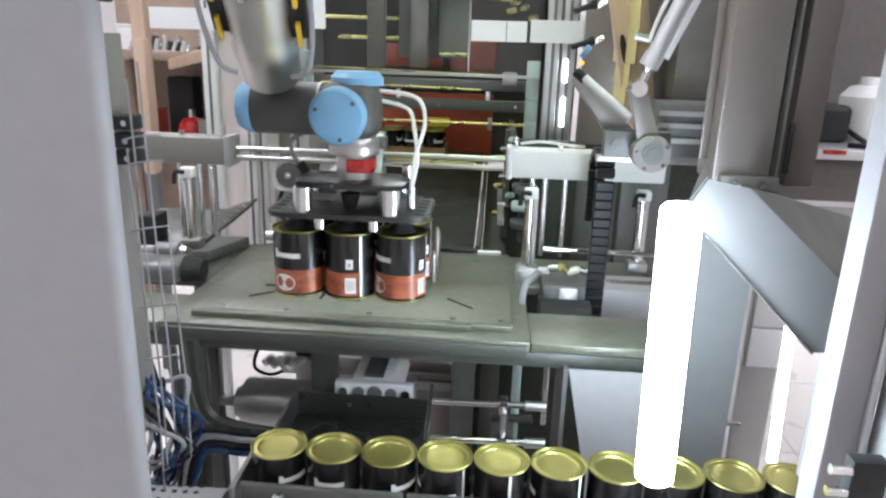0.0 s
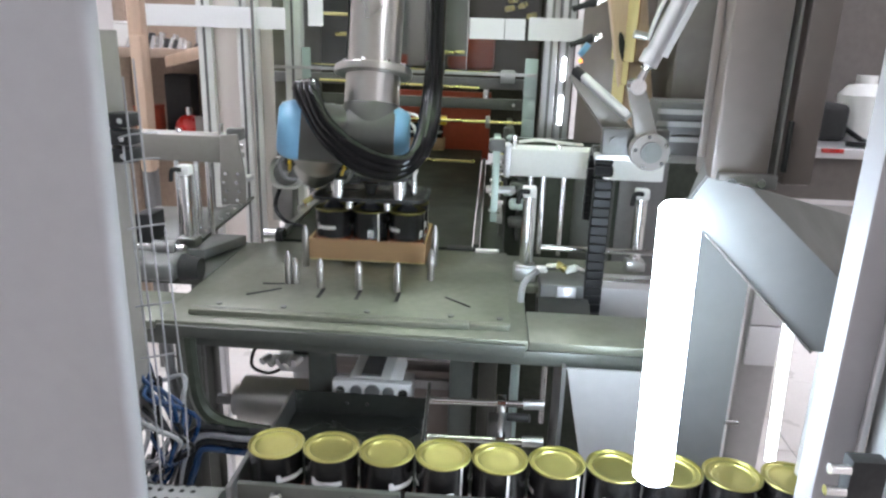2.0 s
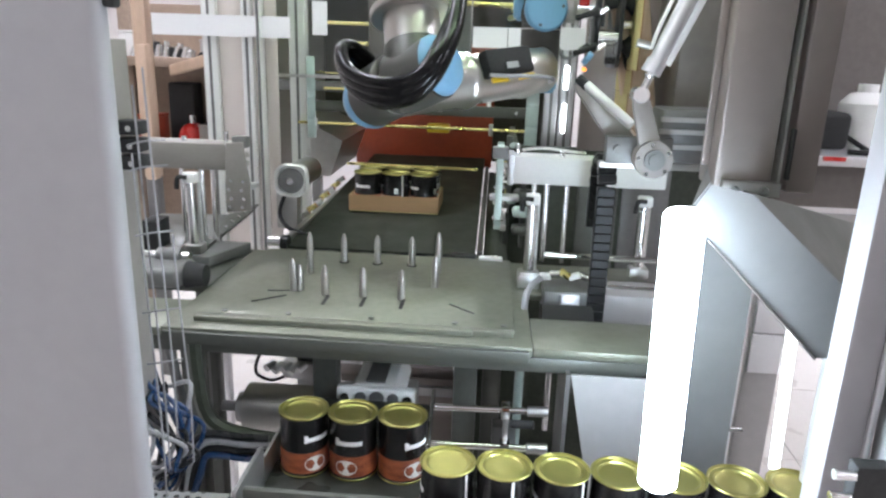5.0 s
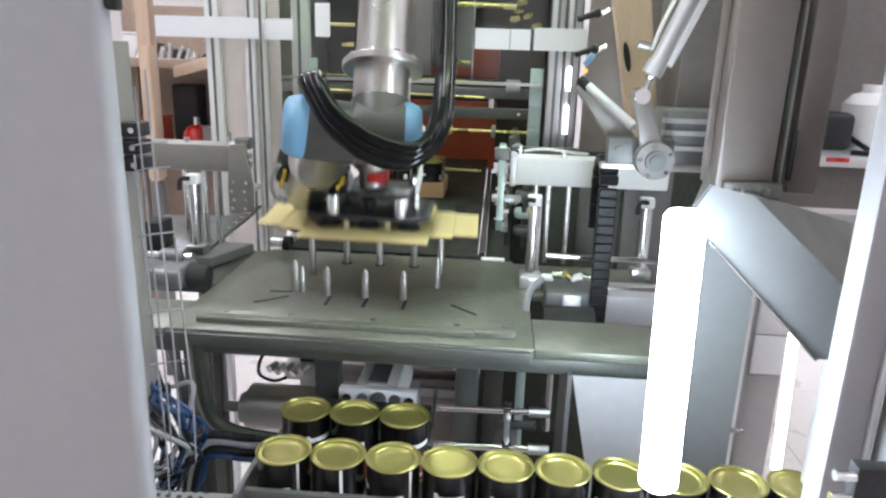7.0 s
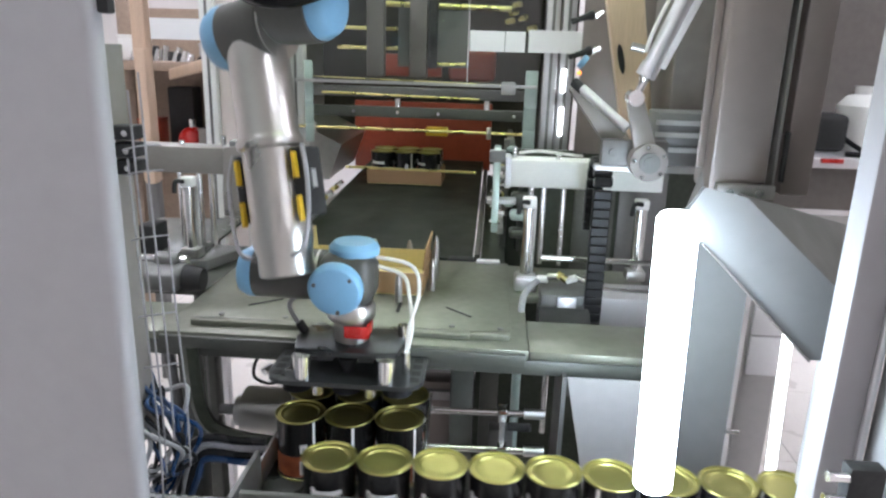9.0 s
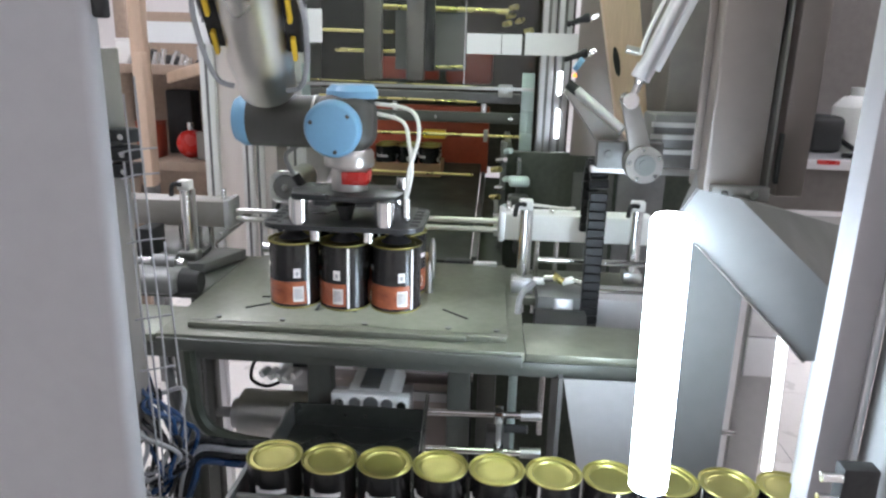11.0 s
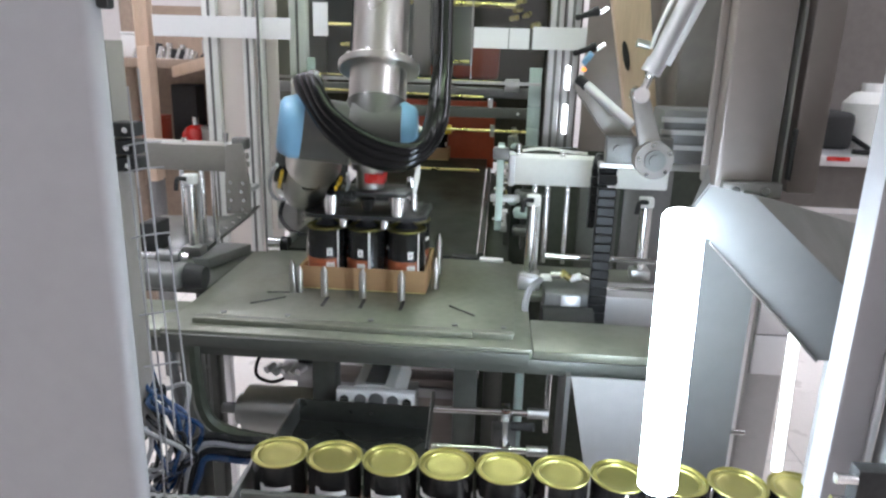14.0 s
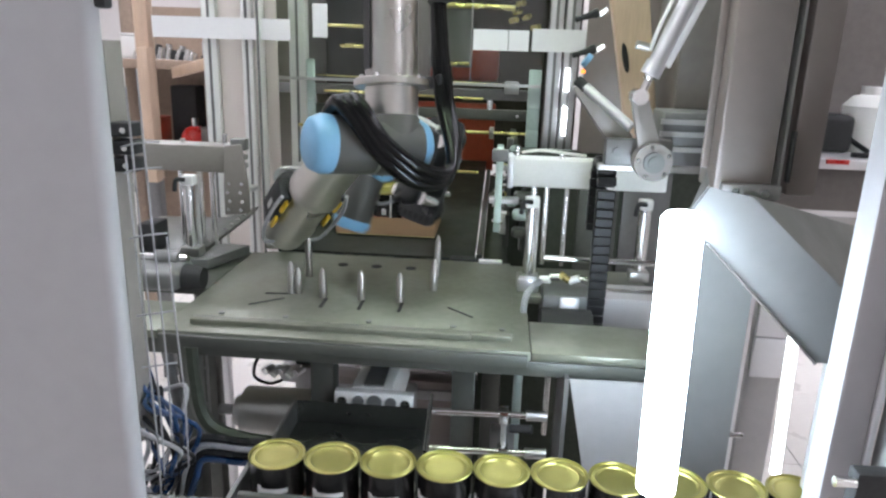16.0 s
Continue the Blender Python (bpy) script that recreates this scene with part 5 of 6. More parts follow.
part("joint_seam", cy(B(), (0.0384, 0, FL), (0.0408, 0, FL), 0.0462, seg=36), TUBE, FA, local=True)
part("elbow_cap", lathe(B(), [(0.0462, 0.0), (0.0468, 0.014), (0.041, 0.029), (0.034, 0.034), (0, 0.035)], 32, (-0.034, 0, FL), (-1, 0, FL)), BLUE, FA, "light blue joint cap", local=True)
for s in (-1, 1):
    part("side_box", bx(B(), s * 0.049 - 0.012, s * 0.049 + 0.012, -0.012, 0.032, 0.100, 0.198, 0.004), MATTE, FA, "black valve box", local=True)
    for z in (0.105, 0.165):
        part("cable_tie", bx(B(), s * 0.050 - 0.003, s * 0.050 + 0.003, -0.022, -0.0125, z - 0.010, z + 0.026, 0.002), YELLOW, FA, "yellow cable tie", local=True)
    part("marking", bx(B(), s * 0.066 - 0.001, s * 0.066 + 0.001, -0.004, 0.006, 0.14, 0.165), GREYINK, FA, "pale marking strip", local=True)
    part("clear_hose", tube(B(), [(s * 0.06, -0.01, 0.20), (s * 0.068, -0.018, 0.16), (s * 0.066, -0.024, 0.10), (s * 0.055, -0.03, 0.06), (s * 0.035, -0.03, 0.05)], 0.0035), HOSEGREY, FA, local=True)
# wrist: origin at the tool centre on the can lids
WR = part("wrist", lathe(B(), [(0, -0.062), (0.034, -0.060), (0.0375, -0.055), (0.0375, 0.075), (0.0365, 0.078), (0, 0.078)], 32, (-0.088, 0.01, 0.162), (1.0, 0.01, 0.162)), ROBOT, robot, "dark grey wrist joints", local=True)
part("joint_housing", bx(B(), -0.046, 0.037, -0.038, 0.05, 0.122, 0.204, 0.026, 4), ROBOT, WR, local=True)
part("joint_seam", cy(B(), (-0.0495, 0.008, 0.162), (-0.0465, 0.008, 0.162), 0.0385, seg=32), TUBE, WR, local=True)
part("wrist_cap", lathe(B(), [(0.0395, 0.0), (0.040, 0.010), (0.036, 0.017), (0.034, 0.018), (0, 0.019)], 36, (-0.014, -0.036, 0.159), (-0.014, -1.0, 0.034)), BLUE, WR, "light blue joint cap", local=True)
part("wrist_cap", lathe(B(), [(0.0370, 0.0), (0.037, 0.010), (0.030, 0.018), (0, 0.019)], 32, (0.003, 0.01, 0.198), (0.003, 0.01, 1.0)), BLUE, WR, "light blue joint cap", local=True)
part("wrist_cap", lathe(B(), [(0.0372, 0.0), (0.0375, 0.010), (0.031, 0.022), (0, 0.024)], 32, (-0.144, 0.01, 0.162), (-1.0, 0.01, 0.162)), BLUE, WR, "light blue joint cap", local=True)
part("tool_flange", lathe(B(), [(0, 0.101), (0.034, 0.101), (0.036, 0.104), (0.036, 0.120), (0.032, 0.126), (0, 0.126)], 32), TUBE, WR, "turned aluminium tool flange", local=True)
for a in (40, 160, 280):
    part("cap_screw", cy(B(), (-0.014 + 0.030 * math.cos(radians(a)), -0.0545, 0.157 + 0.030 * math.sin(radians(a))), (-0.014 + 0.030 * math.cos(radians(a)), -0.057, 0.157 + 0.030 * math.sin(radians(a))), 0.003, seg=8), ROBOT, WR, local=True)


def rounded(bm, w, d, z0, z1, r=0.03, seg=5):
    pts = []
    for cx, cy_, a0 in ((w - r, d - r, 0), (-w + r, d - r, 90), (-w + r, -d + r, 180), (w - r, -d + r, 270)):
        for k in range(seg + 1):
            a = radians(a0 + 90 * k / seg)
            pts.append((cx + r * math.cos(a), cy_ + r * math.sin(a)))
    return prism(bm, pts, "z", z0, z1)


GR = part("gripper", rounded(B(), 0.1145, 0.074, 0.020, 0.027, 0.03), PLATE, robot, "dark gripper plate with bright posts", local=True)
part("adapter", lathe(B(), [(0, 0.067), (0.026, 0.067), (0.026, 0.1005), (0, 0.1005)], 28), TUBE, GR, local=True)
part("red_ring", bx(B(), -0.006, 0.030, -0.031, -0.0262, 0.078, 0.097, 0.002), RED, GR, "red translucent ring", local=True)
part("red_ring", bx(B(), 0.0262, 0.031, -0.03, 0.01, 0.078, 0.097, 0.002), RED, GR, "red translucent ring", local=True)
part("upper_plate", prism(B(), [(-0.075, -0.045), (-0.03, -0.055), (0.03, -0.055), (0.075, -0.045), (0.085, 0.0), (0.075, 0.045), (-0.075, 0.045), (-0.085, 0.0)], "z", 0.058, 0.0665, 0.002), PLATE, GR, local=True)
for sx in (-1, 1):
    for y in (-0.058, 0.05):
        part("post", cy(B(), (sx * 0.061, y, 0.0275), (sx * 0.061, y, 0.062), 0.0138, seg=18), CHROME, GR, "bright steel post", local=True)
    part("cross_bar", bx(B(), sx * 0.03 - 0.012, sx * 0.03 + 0.012, -0.05, 0.05, 0.050, 0.0575, 0.002), PLATE, GR, local=True)
part("center_screw", cy(B(), (0, -0.03, 0.0275), (0, -0.03, 0.05), 0.008, 0.015, 14), MATTE, GR, local=True)
for k in range(6):
    part("plate_slot", bx(B(), 0.095, 0.108, -0.055 + 0.022 * k, -0.043 + 0.022 * k, 0.0272, 0.0279), MATTE, GR, local=True)
    part("plate_slot", bx(B(), -0.108, -0.095, -0.055 + 0.022 * k, -0.043 + 0.022 * k, 0.0272, 0.0279), MATTE, GR, local=True)
for sx in (-0.075, 0.0, 0.075):
    for sy in (-0.0375, 0.0375):
        part("suction_cup", lathe(B(), [(0.022, 0.0006), (0.018, 0.004), (0.011, 0.010), (0.011, 0.0195), (0, 0.0195)], 20, (sx, sy, 0.0)), MATTE, GR, "black suction cup", local=True)
for sx in (-0.038, 0.038):
    part("foot_post", cy(B(), (sx, -0.060, 0.004), (sx, -0.060, 0.0195), 0.0085, seg=14), CHROME, GR, local=True)
part("vacuum_port", cy(B(), (0.087, -0.03, 0.0275), (0.087, -0.03, 0.062), 0.0065, seg=12), CHROME, GR, local=True)
part("vacuum_port", cy(B(), (0.075, 0.02, 0.067), (0.075, 0.02, 0.084), 0.008, seg=12), CHROME, GR, local=True)
part("vacuum_port", cy(B(), (-0.075, 0.015, 0.067), (-0.085, 0.015, 0.082), 0.007, seg=12), MATTE, GR, local=True)
for k in range(2):
    part("vacuum_hose", tube(B(), [(0.087, -0.03, 0.06), (0.090 + 0.004 * k, -0.025, 0.10), (0.102 - 0.014 * k, -0.01, 0.150 - 0.012 * k), (0.088 - 0.012 * k, 0.01, 0.182 - 0.016 * k), (0.034, 0.02, 0.190 - 0.014 * k)], 0.0030), HOSEWHITE, GR, "clear white vacuum hose", local=True)
part("vacuum_hose", tube(B(), [(-0.085, 0.015, 0.078), (-0.10, 0.02, 0.11), (-0.07, 0.03, 0.13), (-0.03, 0.03, 0.14)], 0.0035), HOSEGREY, GR, local=True)

# ---- floor tiles ----
tile = mesh_of("tile", bx(B(), -0.298, 0.298, -0.298, 0.298, -0.004, 0.0, 0.001, 1), FLOORM)
for i in range(16):
    for j in range(16):
        o = new("tile", tile)
        o.parent = floor
        o.location = (-4.5 + 0.6 * i, -2.7 + 0.6 * j, 0.0)


# ---- motion ----
# the second filling repeats the first, this many seconds later
AGAIN = 12.7
# seconds; elbow x, y, z; turn of the elbow axis
ELBOW = [
    (0, -0.205, 0.775, 1.62, 25),
    (0.3, -0.205, 0.775, 1.62, 25),
    (0.5, -0.215, 0.86, 1.59, 20),
    (0.6, -0.24, 1.0, 1.49, 12),
    (0.7, -0.2, 1.019, 1.425, 4),
    (0.8, -0.191, 1.031, 1.377, 0),
    (0.9, -0.181, 1.037, 1.35, -3),
    (1.0, -0.175, 1.041, 1.34, -4),
    (1.2, -0.177, 1.039, 1.331, -4),
    (1.5, -0.176, 1.037, 1.322, -4),
    (1.8, -0.176, 1.038, 1.32, -4),
    (2.0, -0.19, 1.1, 1.302, -5),
    (2.5, -0.19, 1.189, 1.315, -5),
    (2.9, -0.189, 1.18, 1.298, -9),
    (3.1, -0.183, 1.165, 1.294, -16),
    (3.2, -0.176, 1.15, 1.296, -30),
    (3.3, -0.165, 1.135, 1.298, -36),
    (3.5, -0.15, 1.105, 1.302, -38),
    (3.75, -0.155, 1.06, 1.308, -36),
    (3.9, -0.185, 1.035, 1.308, -18),
    (4.0, -0.222, 1.027, 1.308, 0),
    (4.1, -0.27, 1.01, 1.315, 20),
    (4.2, -0.31, 0.985, 1.322, 38),
    (4.6, -0.22, 1.0, 1.37, 42),
    (5.0, -0.12, 1.05, 1.41, 36),
    (5.4, -0.12, 1.05, 1.41, 26),
    (5.9, -0.16, 1.03, 1.375, 10),
    (6.3, -0.19, 1.019, 1.338, 0),
    (6.5, -0.188, 1.016, 1.327, -2),
    (6.7, -0.182, 1.017, 1.325, -3),
    (7.0, -0.174, 1.031, 1.33, -4),
    (7.5, -0.173, 1.028, 1.315, -4),
    (7.8, -0.176, 1.033, 1.326, -4),
    (8.0, -0.178, 1.037, 1.337, -4),
    (8.5, -0.173, 1.04, 1.348, -4),
    (8.6, -0.18, 1.033, 1.368, -2),
    (8.7, -0.19, 1.024, 1.42, 5),
    (8.8, -0.23, 0.999, 1.467, 15),
    (9.0, -0.27, 0.973, 1.504, 22),
    (9.2, -0.268, 0.971, 1.497, 22),
    (9.75, -0.268, 0.971, 1.49, 22),
    (10.2, -0.27, 0.975, 1.56, 24),
    (10.8, -0.205, 0.775, 1.62, 25),
]
# seconds; tool centre x, y, z; tilt towards +x; turn about the upright
TOOL = [
    (0, -0.197, 0.99, 1.192, 0, 0),
    (0.3, -0.197, 0.99, 1.192, 0, 0),
    (0.5, -0.2, 1.09, 1.152, 0, 0),
    (0.6, -0.212, 1.16, 1.155, 0, 0),
    (0.7, -0.226, 1.23, 1.168, 0, 0),
    (0.8, -0.226, 1.27, 1.195, 0, 0),
    (0.9, -0.227, 1.285, 1.22, 0, 0),
    (1.0, -0.228, 1.285, 1.23, 0, 0),
    (1.1, -0.23, 1.285, 1.21, 0, 0),
    (1.2, -0.23, 1.285, 1.17, 0, 0),
    (1.3, -0.23, 1.285, 1.13, 0, 0),
    (1.4, -0.23, 1.285, 1.117, 0, 0),
    (1.8, -0.23, 1.285, 1.117, 0, 0),
    (2.0, -0.235, 1.4, 1.12, 0, 0),
    (2.2, -0.24, 1.54, 1.123, 0, 0),
    (2.5, -0.243, 1.612, 1.124, 0, 0),
    (2.75, -0.244, 1.62, 1.124, 0, 0),
    (2.9, -0.243, 1.585, 1.136, 3, 0),
    (3.0, -0.235, 1.535, 1.146, 12, 4),
    (3.1, -0.215, 1.52, 1.152, 22, 8),
    (3.2, -0.165, 1.5, 1.172, 48, 25),
    (3.3, -0.115, 1.49, 1.195, 70, 38),
    (3.5, -0.1, 1.48, 1.2, 75, 40),
    (3.75, -0.098, 1.475, 1.205, 76, 38),
    (3.9, -0.065, 1.42, 1.3, 82, 22),
    (4.0, -0.045, 1.38, 1.37, 84, 10),
    (4.1, -0.02, 1.36, 1.40, 88, 4),
    (4.2, 0.025, 1.35, 1.425, 90, 0),
    (4.6, 0.16, 1.38, 1.51, 90, 0),
    (5.0, 0.24, 1.4, 1.54, 90, 0),
    (5.4, 0.2, 1.4, 1.53, 84, 5),
    (5.9, -0.01, 1.4, 1.43, 45, 15),
    (6.3, -0.135, 1.37, 1.345, 10, 6),
    (6.4, -0.168, 1.34, 1.325, 7, 6),
    (6.5, -0.195, 1.31, 1.305, 5, 6),
    (6.6, -0.22, 1.28, 1.282, 2, 6),
    (6.7, -0.23, 1.265, 1.268, 0, 6),
    (6.8, -0.231, 1.265, 1.236, -2, 5),
    (6.9, -0.231, 1.27, 1.2, -2, 3),
    (7.0, -0.23, 1.28, 1.135, -1, 1),
    (7.1, -0.23, 1.285, 1.085, 0, 0),
    (7.2, -0.23, 1.285, 1.04, 0, 0),
    (7.3, -0.23, 1.285, 1.025, 0, 0),
    (7.7, -0.23, 1.285, 1.025, 0, 0),
    (7.8, -0.23, 1.288, 1.045, 0, 0),
    (7.9, -0.23, 1.32, 1.07, 0, 0),
    (8.0, -0.23, 1.36, 1.095, 0, 0),
    (8.2, -0.228, 1.42, 1.155, 0, 0),
    (8.4, -0.242, 1.43, 1.185, 0, 0),
    (8.5, -0.248, 1.37, 1.187, 0, 0),
    (8.6, -0.232, 1.24, 1.175, 0, 0),
    (8.7, -0.216, 1.12, 1.135, 0, 0),
    (8.8, -0.2, 1.03, 1.04, 0, 0),
    (9.0, -0.195, 0.958, 0.966, 0, 0),
    (9.2, -0.194, 0.957, 0.945, 0, 0),
    (9.35, -0.194, 0.957, 0.9275, 0, 0),
    (9.75, -0.194, 0.957, 0.9275, 0, 0),
    (10.2, -0.194, 0.96, 1.1, 0, 0),
    (10.8, -0.197, 0.99, 1.192, 0, 0),
]
for table_rows in (ELBOW, TOOL):
    table_rows += [(round(r[0] + AGAIN, 2), *r[1:]) for r in table_rows if 0.2 < r[0] <= 3.3]


def lerp_rows(rows, t):
    for a, b in zip(rows, rows[1:]):
        if a[0] <= t <= b[0]:
            w = (t - a[0]) / max(1e-6, b[0] - a[0])
            return [u + (v - u) * w for u, v in zip(a[1:], b[1:])]
    return list(rows[-1][1:]) if t > rows[-1][0] else list(rows[0][1:])


# seconds; the tool's lean towards the guard door while it swings the blank in
LEAN = [(0.0, 0), (5.4, 0), (5.9, 30), (6.3, 34), (6.5, 23), (6.6, 16), (6.7, 11), (6.8, 9), (7.0, 4), (7.1, 0), (16.0, 0)]


# seconds; turn of the wrist joints on the gripper
SPIN = [(0.0, 0), (0.7, 0), (0.9, -58), (1.15, -58), (1.4, 0), (6.0, 0), (6.3, -60), (6.8, -60), (7.1, 0), (8.0, 0), (8.2, -55), (8.5, -55), (8.65, 0), (13.4, 0), (13.6, -58), (13.85, -58), (14.1, 0), (16.0, 0)]
# seconds; how far the forearm drops down beside the tray while the tool hangs back
DROP = [(0.0, 0), (3.05, 0), (3.25, 1), (3.8, 1), (4.0, 0), (15.75, 0), (15.95, 1), (16.0, 1)]
# seconds; how far the forearm stands upright over the can conveyor
UPRIGHT = [(0.0, 0), (8.6, 0), (8.8, 1), (9.8, 1), (10.6, 0), (16.0, 0)]


def wrist_pose(t):
    return tool_pose(t) @ pose(0, 0, 0, 0, 0, lerp_rows(SPIN, t)[0])


def tool_pose(t):
    x, y, z, tilt, turn = lerp_rows(TOOL, t)
    return pose(x, y, z, 0, 0, turn) @ pose(0, 0, 0, lerp_rows(LEAN, t)[0], -tilt, 0)


def elbow_pose(t):
    x, y, z, turn = lerp_rows(ELBOW, t)
    up = (S0 - Vector((x, y, z))).normalized()
    ax = Vector((math.cos(radians(turn)), -math.sin(radians(turn)), 0))
    ax = (ax - up * ax.dot(up)).normalized()
    ya = up.cross(ax)
    m = Matrix((ax, ya, up)).transposed().to_4x4()
    m.translation = (x, y, z)
    return m


def forearm_pose(t):
    e, g = elbow_pose(t), tool_pose(t)
    top = e @ Vector((-0.076, 0, 0))
    k = min(1.0, max(0.0, (e.translation.z - 1.40) / 0.08))
    w = g @ Vector((-0.112, -0.03, 0.08)).lerp(Vector((-0.112, -0.006, 0.194)).lerp(Vector((-0.082, -0.035, 0.152)), lerp_rows(UPRIGHT, t)[0]), k)
    w = w.lerp(Vector((-0.386, 1.284, 1.116)), lerp_rows(DROP, t)[0])
    up = (top - w).normalized()
    ax = (e.to_3x3() @ Vector((1, 0, 0)))
    ax = (ax - up * ax.dot(up)).normalized()
    m = Matrix((ax, up.cross(ax), up)).transposed().to_4x4()
    m.translation = (top - up * FL).lerp(w, k)
    return m


def between(a, b, t0, t1, times):
    return [(t, a if t <= t0 else b if t >= t1 else a.lerp(b, (t - t0) / (t1 - t0))) for t in times]


def motions():
    home = Matrix.Translation(-S0)
    times = sorted({r[0] for r in TOOL} | {r[0] for r in ELBOW} | {r[0] for r in SPIN + DROP + UPRIGHT})
    for ob, fn in ((UA, elbow_pose), (FA, forearm_pose), (WR, wrist_pose), (GR, tool_pose)):
        walk(ob, [(t, home @ fn(t)) for t in times])

    # cans: six held at the start, six gathered later, the rest move along the conveyor
    def held(i):
        return Vector((-0.0748 + 0.0748 * (i % 3), -0.0375 + 0.075 * (i // 3), -CANH))

    spins_held = (-105, -190, -140, -90, -60, -140)
    tray1, w1 = tray("brown cardboard tray being filled with cans")
    tray2, w2 = tray("brown cardboard tray folded from a flat blank")
    tray0, w0 = tray("brown cardboard tray of cans far down the belt")
    gt = [t for t in times if t <= 2.75]
    drift = [(2.75, 1.62), (3.1, 1.628), (3.5, 1.70), (4.0, 1.745), (4.2, 1.765), (6.4, 1.985), (9.0, 2.23), (11.5, 2.44), (16.0, 2.75)]

    def belt_at(y):
        return pose(-0.230 - 0.043 * (y - 1.285), y, belt_z(y) + 0.001)

    def set_down(t, m):
        """The tray's pose under the held cans."""
        p = m.translation
        return pose(p.x, p.y, max(TZ + 0.001, p.z - CANH - 0.0035))

    rest = pose(-0.230, 1.285, TZ + 0.001)
    rows1 = [(t, rest) for t in (0.0, 1.8)] + [(t, set_down(t, tool_pose(t))) for t in gt if t > 1.8] + [(t, belt_at(y)) for t, y in drift[1:]]
    walk(tray1, rows1)
    for i in range(6):
        c = can(spins_held[i] + 0, "black coffee can with orange picture band and gold lid", "gripped cans")
        off = Matrix.Translation(held(i))
        inbox = Matrix.Translation(held(i) + Vector((0, 0, CANH + 0.0035)))
        walk(c, [(t, Matrix.Translation(tool_pose(t).translation) @ off) for t in gt] + [(t, belt_at(y) @ inbox) for t, y in drift[1:]])
        d = can(spins_held[i] + 90, "black coffee can in a tray down the belt", "cans far down the belt")
        far = [(0.0, belt_at(2.48)), (4.2, belt_at(2.75)), (16.0, belt_at(2.85))]
        walk(d, [(t, m @ inbox) for t, m in far])
    walk(tray0, [(0.0, belt_at(2.48)), (4.2, belt_at(2.75)), (16.0, belt_at(2.85))])

    # second tray: blank carried flat under the tool, folded as it is pressed between the pins
    waiting = tool_pose(5.0) @ Matrix.Translation((0, 0, -0.004))
    rows2 = [(0.0, waiting), (4.95, waiting)]
    for t in [t for t in times if 5.0 <= t <= 7.3]:
        rows2.append((t, tool_pose(t) @ Matrix.Translation((0, 0, -0.004))))
    rows2 += [(7.35, rest), (14.5, rest)] + [(t, set_down(t, tool_pose(t))) for t in times if 14.5 < t <= 15.45] + [(15.8, belt_at(1.628)), (16.0, belt_at(1.664))]
    walk(tray2, rows2)
    for o, (hx, hy, hz), ang, fl in w2:
        keys = [(0.0, 90), (7.08, 90), (7.16, 45), (7.26, 2), (7.4, 0), (16.0, 0)]
        walk(o, [(t, pose(hx, hy, hz, 0, 0, ang) @ pose(0, 0, 0, a, 0, 0)) for t, a in keys])
        if fl:
            fk = [(0.0, 0), (7.2, 0), (7.9, 6), (9.9, 6), (10.3, -80), (10.6, -168), (16.0, -172)]
            walk(fl, [(t, pose(0, 0.0015, TH, a, 0, 0)) for t, a in fk])

    # conveyor cans
    X0, PITCH = -0.266, 0.0750
    r0, r1, r2 = CYR, 0.920, 0.994
    spins = [-42, -90, -44, -180, -208, -180, -85, -88, -92, -122, -126, 100, 140, -60, 60, 30, 200, -80, 90]
    late = {0: -95, 1: -92, 2: -90}
    for k in range(19):
        x = [X0 + PITCH * (k - 3 * s) for s in range(3)]
        sp = spins[k]
        rows = [(0.0, x[0], r0)]
        if k < 3:
            rows += [(4.1, x[0], r0), (4.2, x[0], r0 + 0.04), (4.4, x[0], r1), (7.22, x[0], r1), (7.42, x[0], r2), (9.35, x[0], r2)]
        elif k < 6:
            rows += [(5.0, x[0], r0), (6.05, x[1], r0), (7.12, x[1], r0), (7.22, x[1], r0 + 0.038), (7.42, x[1], r1), (9.35, x[1], r1)]
        else:
            rows += [(5.0, x[0], r0), (6.05, x[1], r0), (8.15, x[1], r0), (8.5, x[1] - 0.055, r0), (9.0, x[1] - 0.155, r0), (9.35, x[2], r0), (16.0, x[2], r0)]
        c = can(sp, "black coffee can with gold lid on the conveyor", "conveyor cans")
        keyed = [(t, pose(a, b, CZ)) for t, a, b in rows]
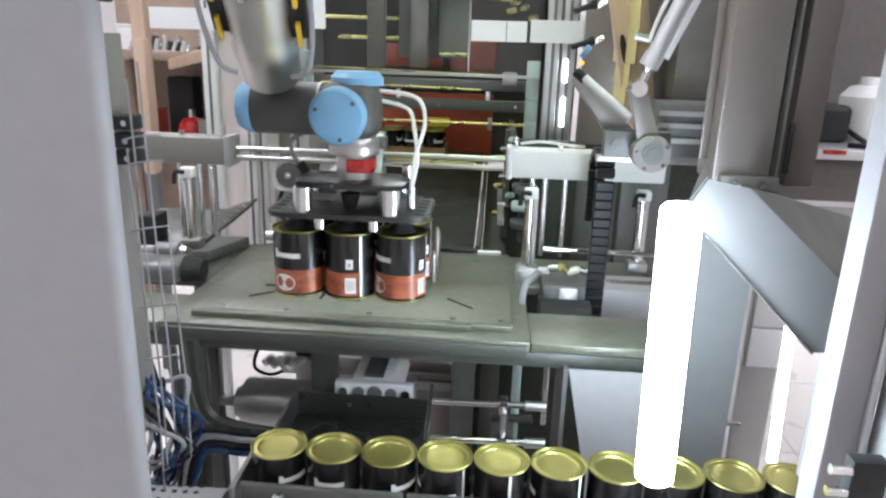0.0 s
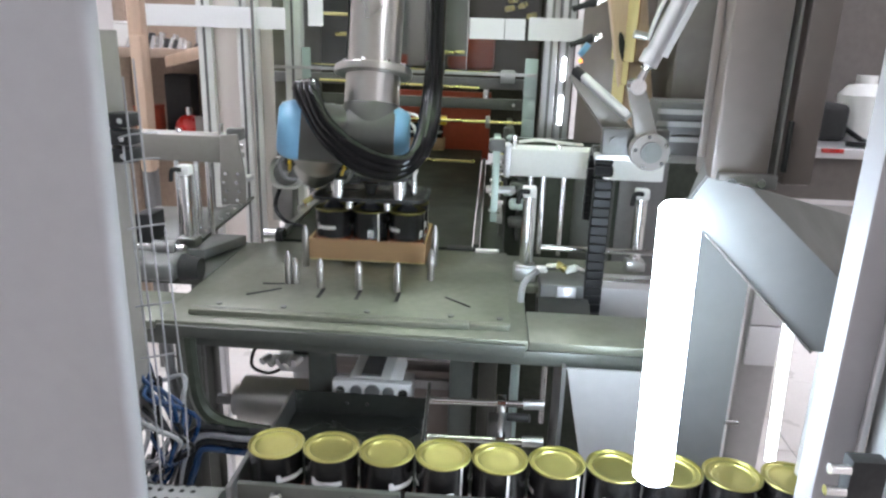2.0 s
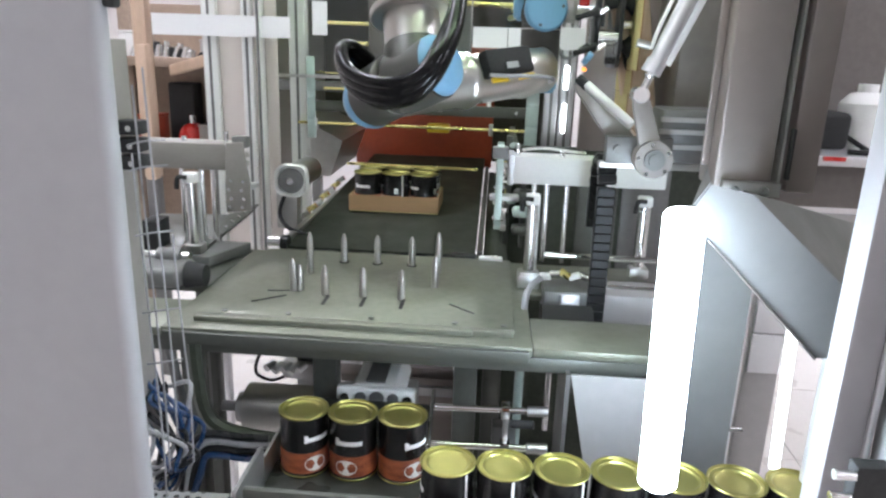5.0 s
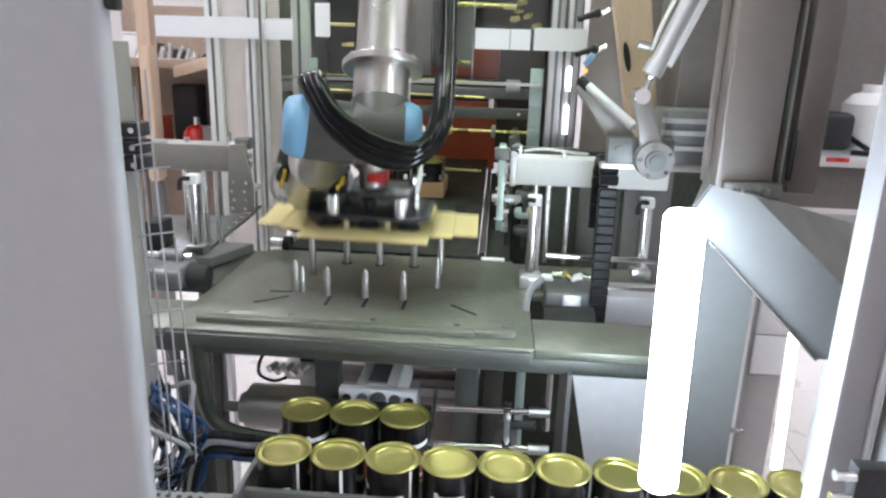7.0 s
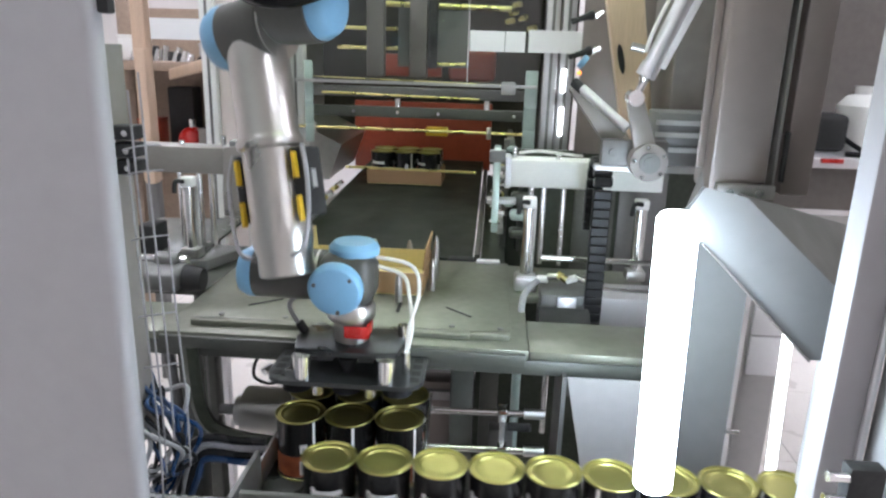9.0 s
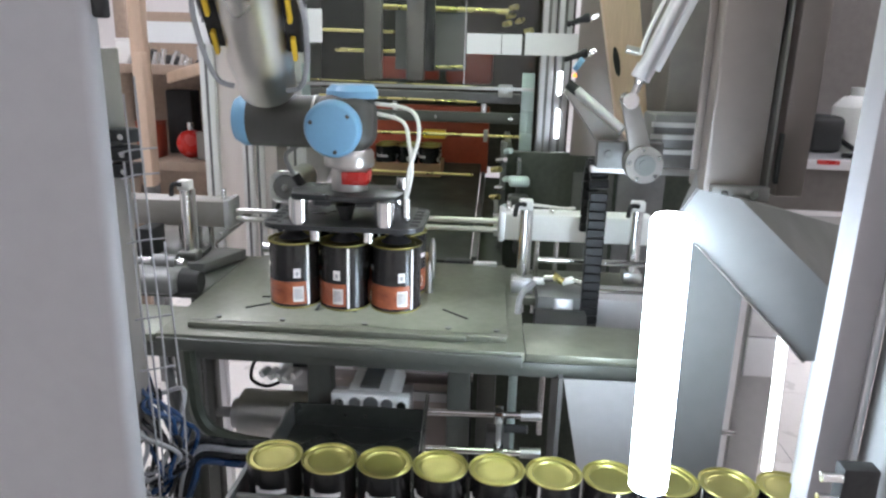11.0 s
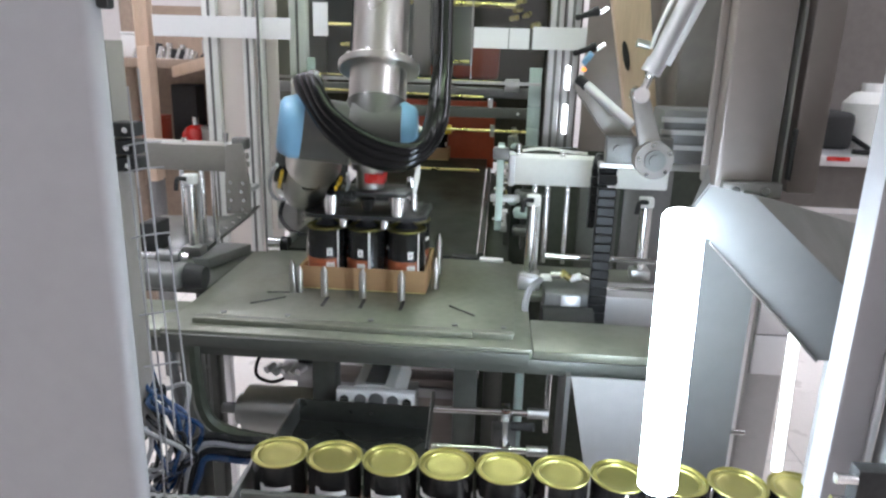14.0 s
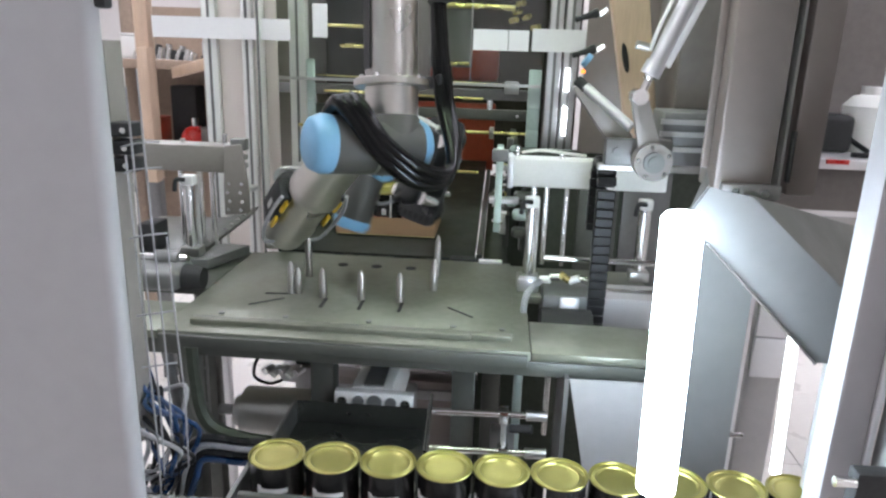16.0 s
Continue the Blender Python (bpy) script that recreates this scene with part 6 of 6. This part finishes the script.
        if k < 6:
            i = k % 3 + (0 if k >= 3 else 3)
            a9 = Vector((x[0] if k < 3 else x[1], r2 if k < 3 else r1, CZ)) - tool_pose(9.35).translation
            last = [t for t in times if 9.35 < t <= 15.45]
            for t in last:
                w = min(1.0, (t - 9.35) / 0.6)
                keyed.append((t, Matrix.Translation(tool_pose(t).translation + a9.lerp(held(i), w))))
            inbox = held(i) + Vector((0, 0, CANH + 0.0035))
            keyed += [(15.8, belt_at(1.628) @ Matrix.Translation(inbox)), (16.0, belt_at(1.664) @ Matrix.Translation(inbox))]
        walk(c, keyed)

    # pusher at the conveyor's front
    away = pose(-0.192, 0.60, CZ + 0.03)

    def push(dy):
        return pose(-0.192, CYR - 0.040 + dy, CZ + 0.092)

    walk(pu, [(0.0, away), (3.9, away), (4.02, push(-0.07)), (4.1, push(0)), (4.2, push(0.04)), (4.4, push(0.112)), (4.7, push(0.0)), (4.95, away), (6.95, away), (7.12, push(0)), (7.22, push(0.038)), (7.42, push(0.072)), (7.75, push(0.072)), (7.9, push(0.0)), (8.02, push(-0.05)), (8.15, away), (16.0, away)])
    f0 = Matrix.Identity(4)
    f1 = Matrix.Translation((0, -0.165, 0))
    walk(FORK, [(0.0, f0), (3.7, f0), (3.95, f1), (4.2, f1), (4.5, f0), (16.0, f0)])

    # folding arms: lift and slide
    for (t, body, slide), s in zip(ARMS, (-1, 1)):
        lift = [(0.0, 0), (9.7, 0), (10.1, 0), (10.6, -0.105), (12.28, -0.105), (12.8, 0), (16.0, 0)]
        walk(body, [(q, Matrix.Translation((0, 0, h))) for q, h in lift])
        reach = [(0.0, 0.24, 0), (0.32, 0.24, 0), (0.62, 0, 0), (9.5, 0, 0), (10.1, 0.24, 0), (10.6, 0.24, -0.105), (12.28, 0.24, -0.105), (12.8, 0.24, 0), (13.02, 0.24, 0), (13.32, 0, 0), (16.0, 0, 0)]
        walk(slide, [(q, Matrix.Translation((-s * a, 0, h))) for q, a, h in reach])

    # retracting pins behind the tray
    for pn in PINS:
        up, down = Matrix.Translation(pn.location), Matrix.Translation(pn.location + Vector((0, 0, -0.064)))
        walk(pn, [(0.0, up), (1.55, up), (1.8, down), (3.62, down), (3.9, up), (14.25, up), (14.5, down), (16.0, down)])


motions()
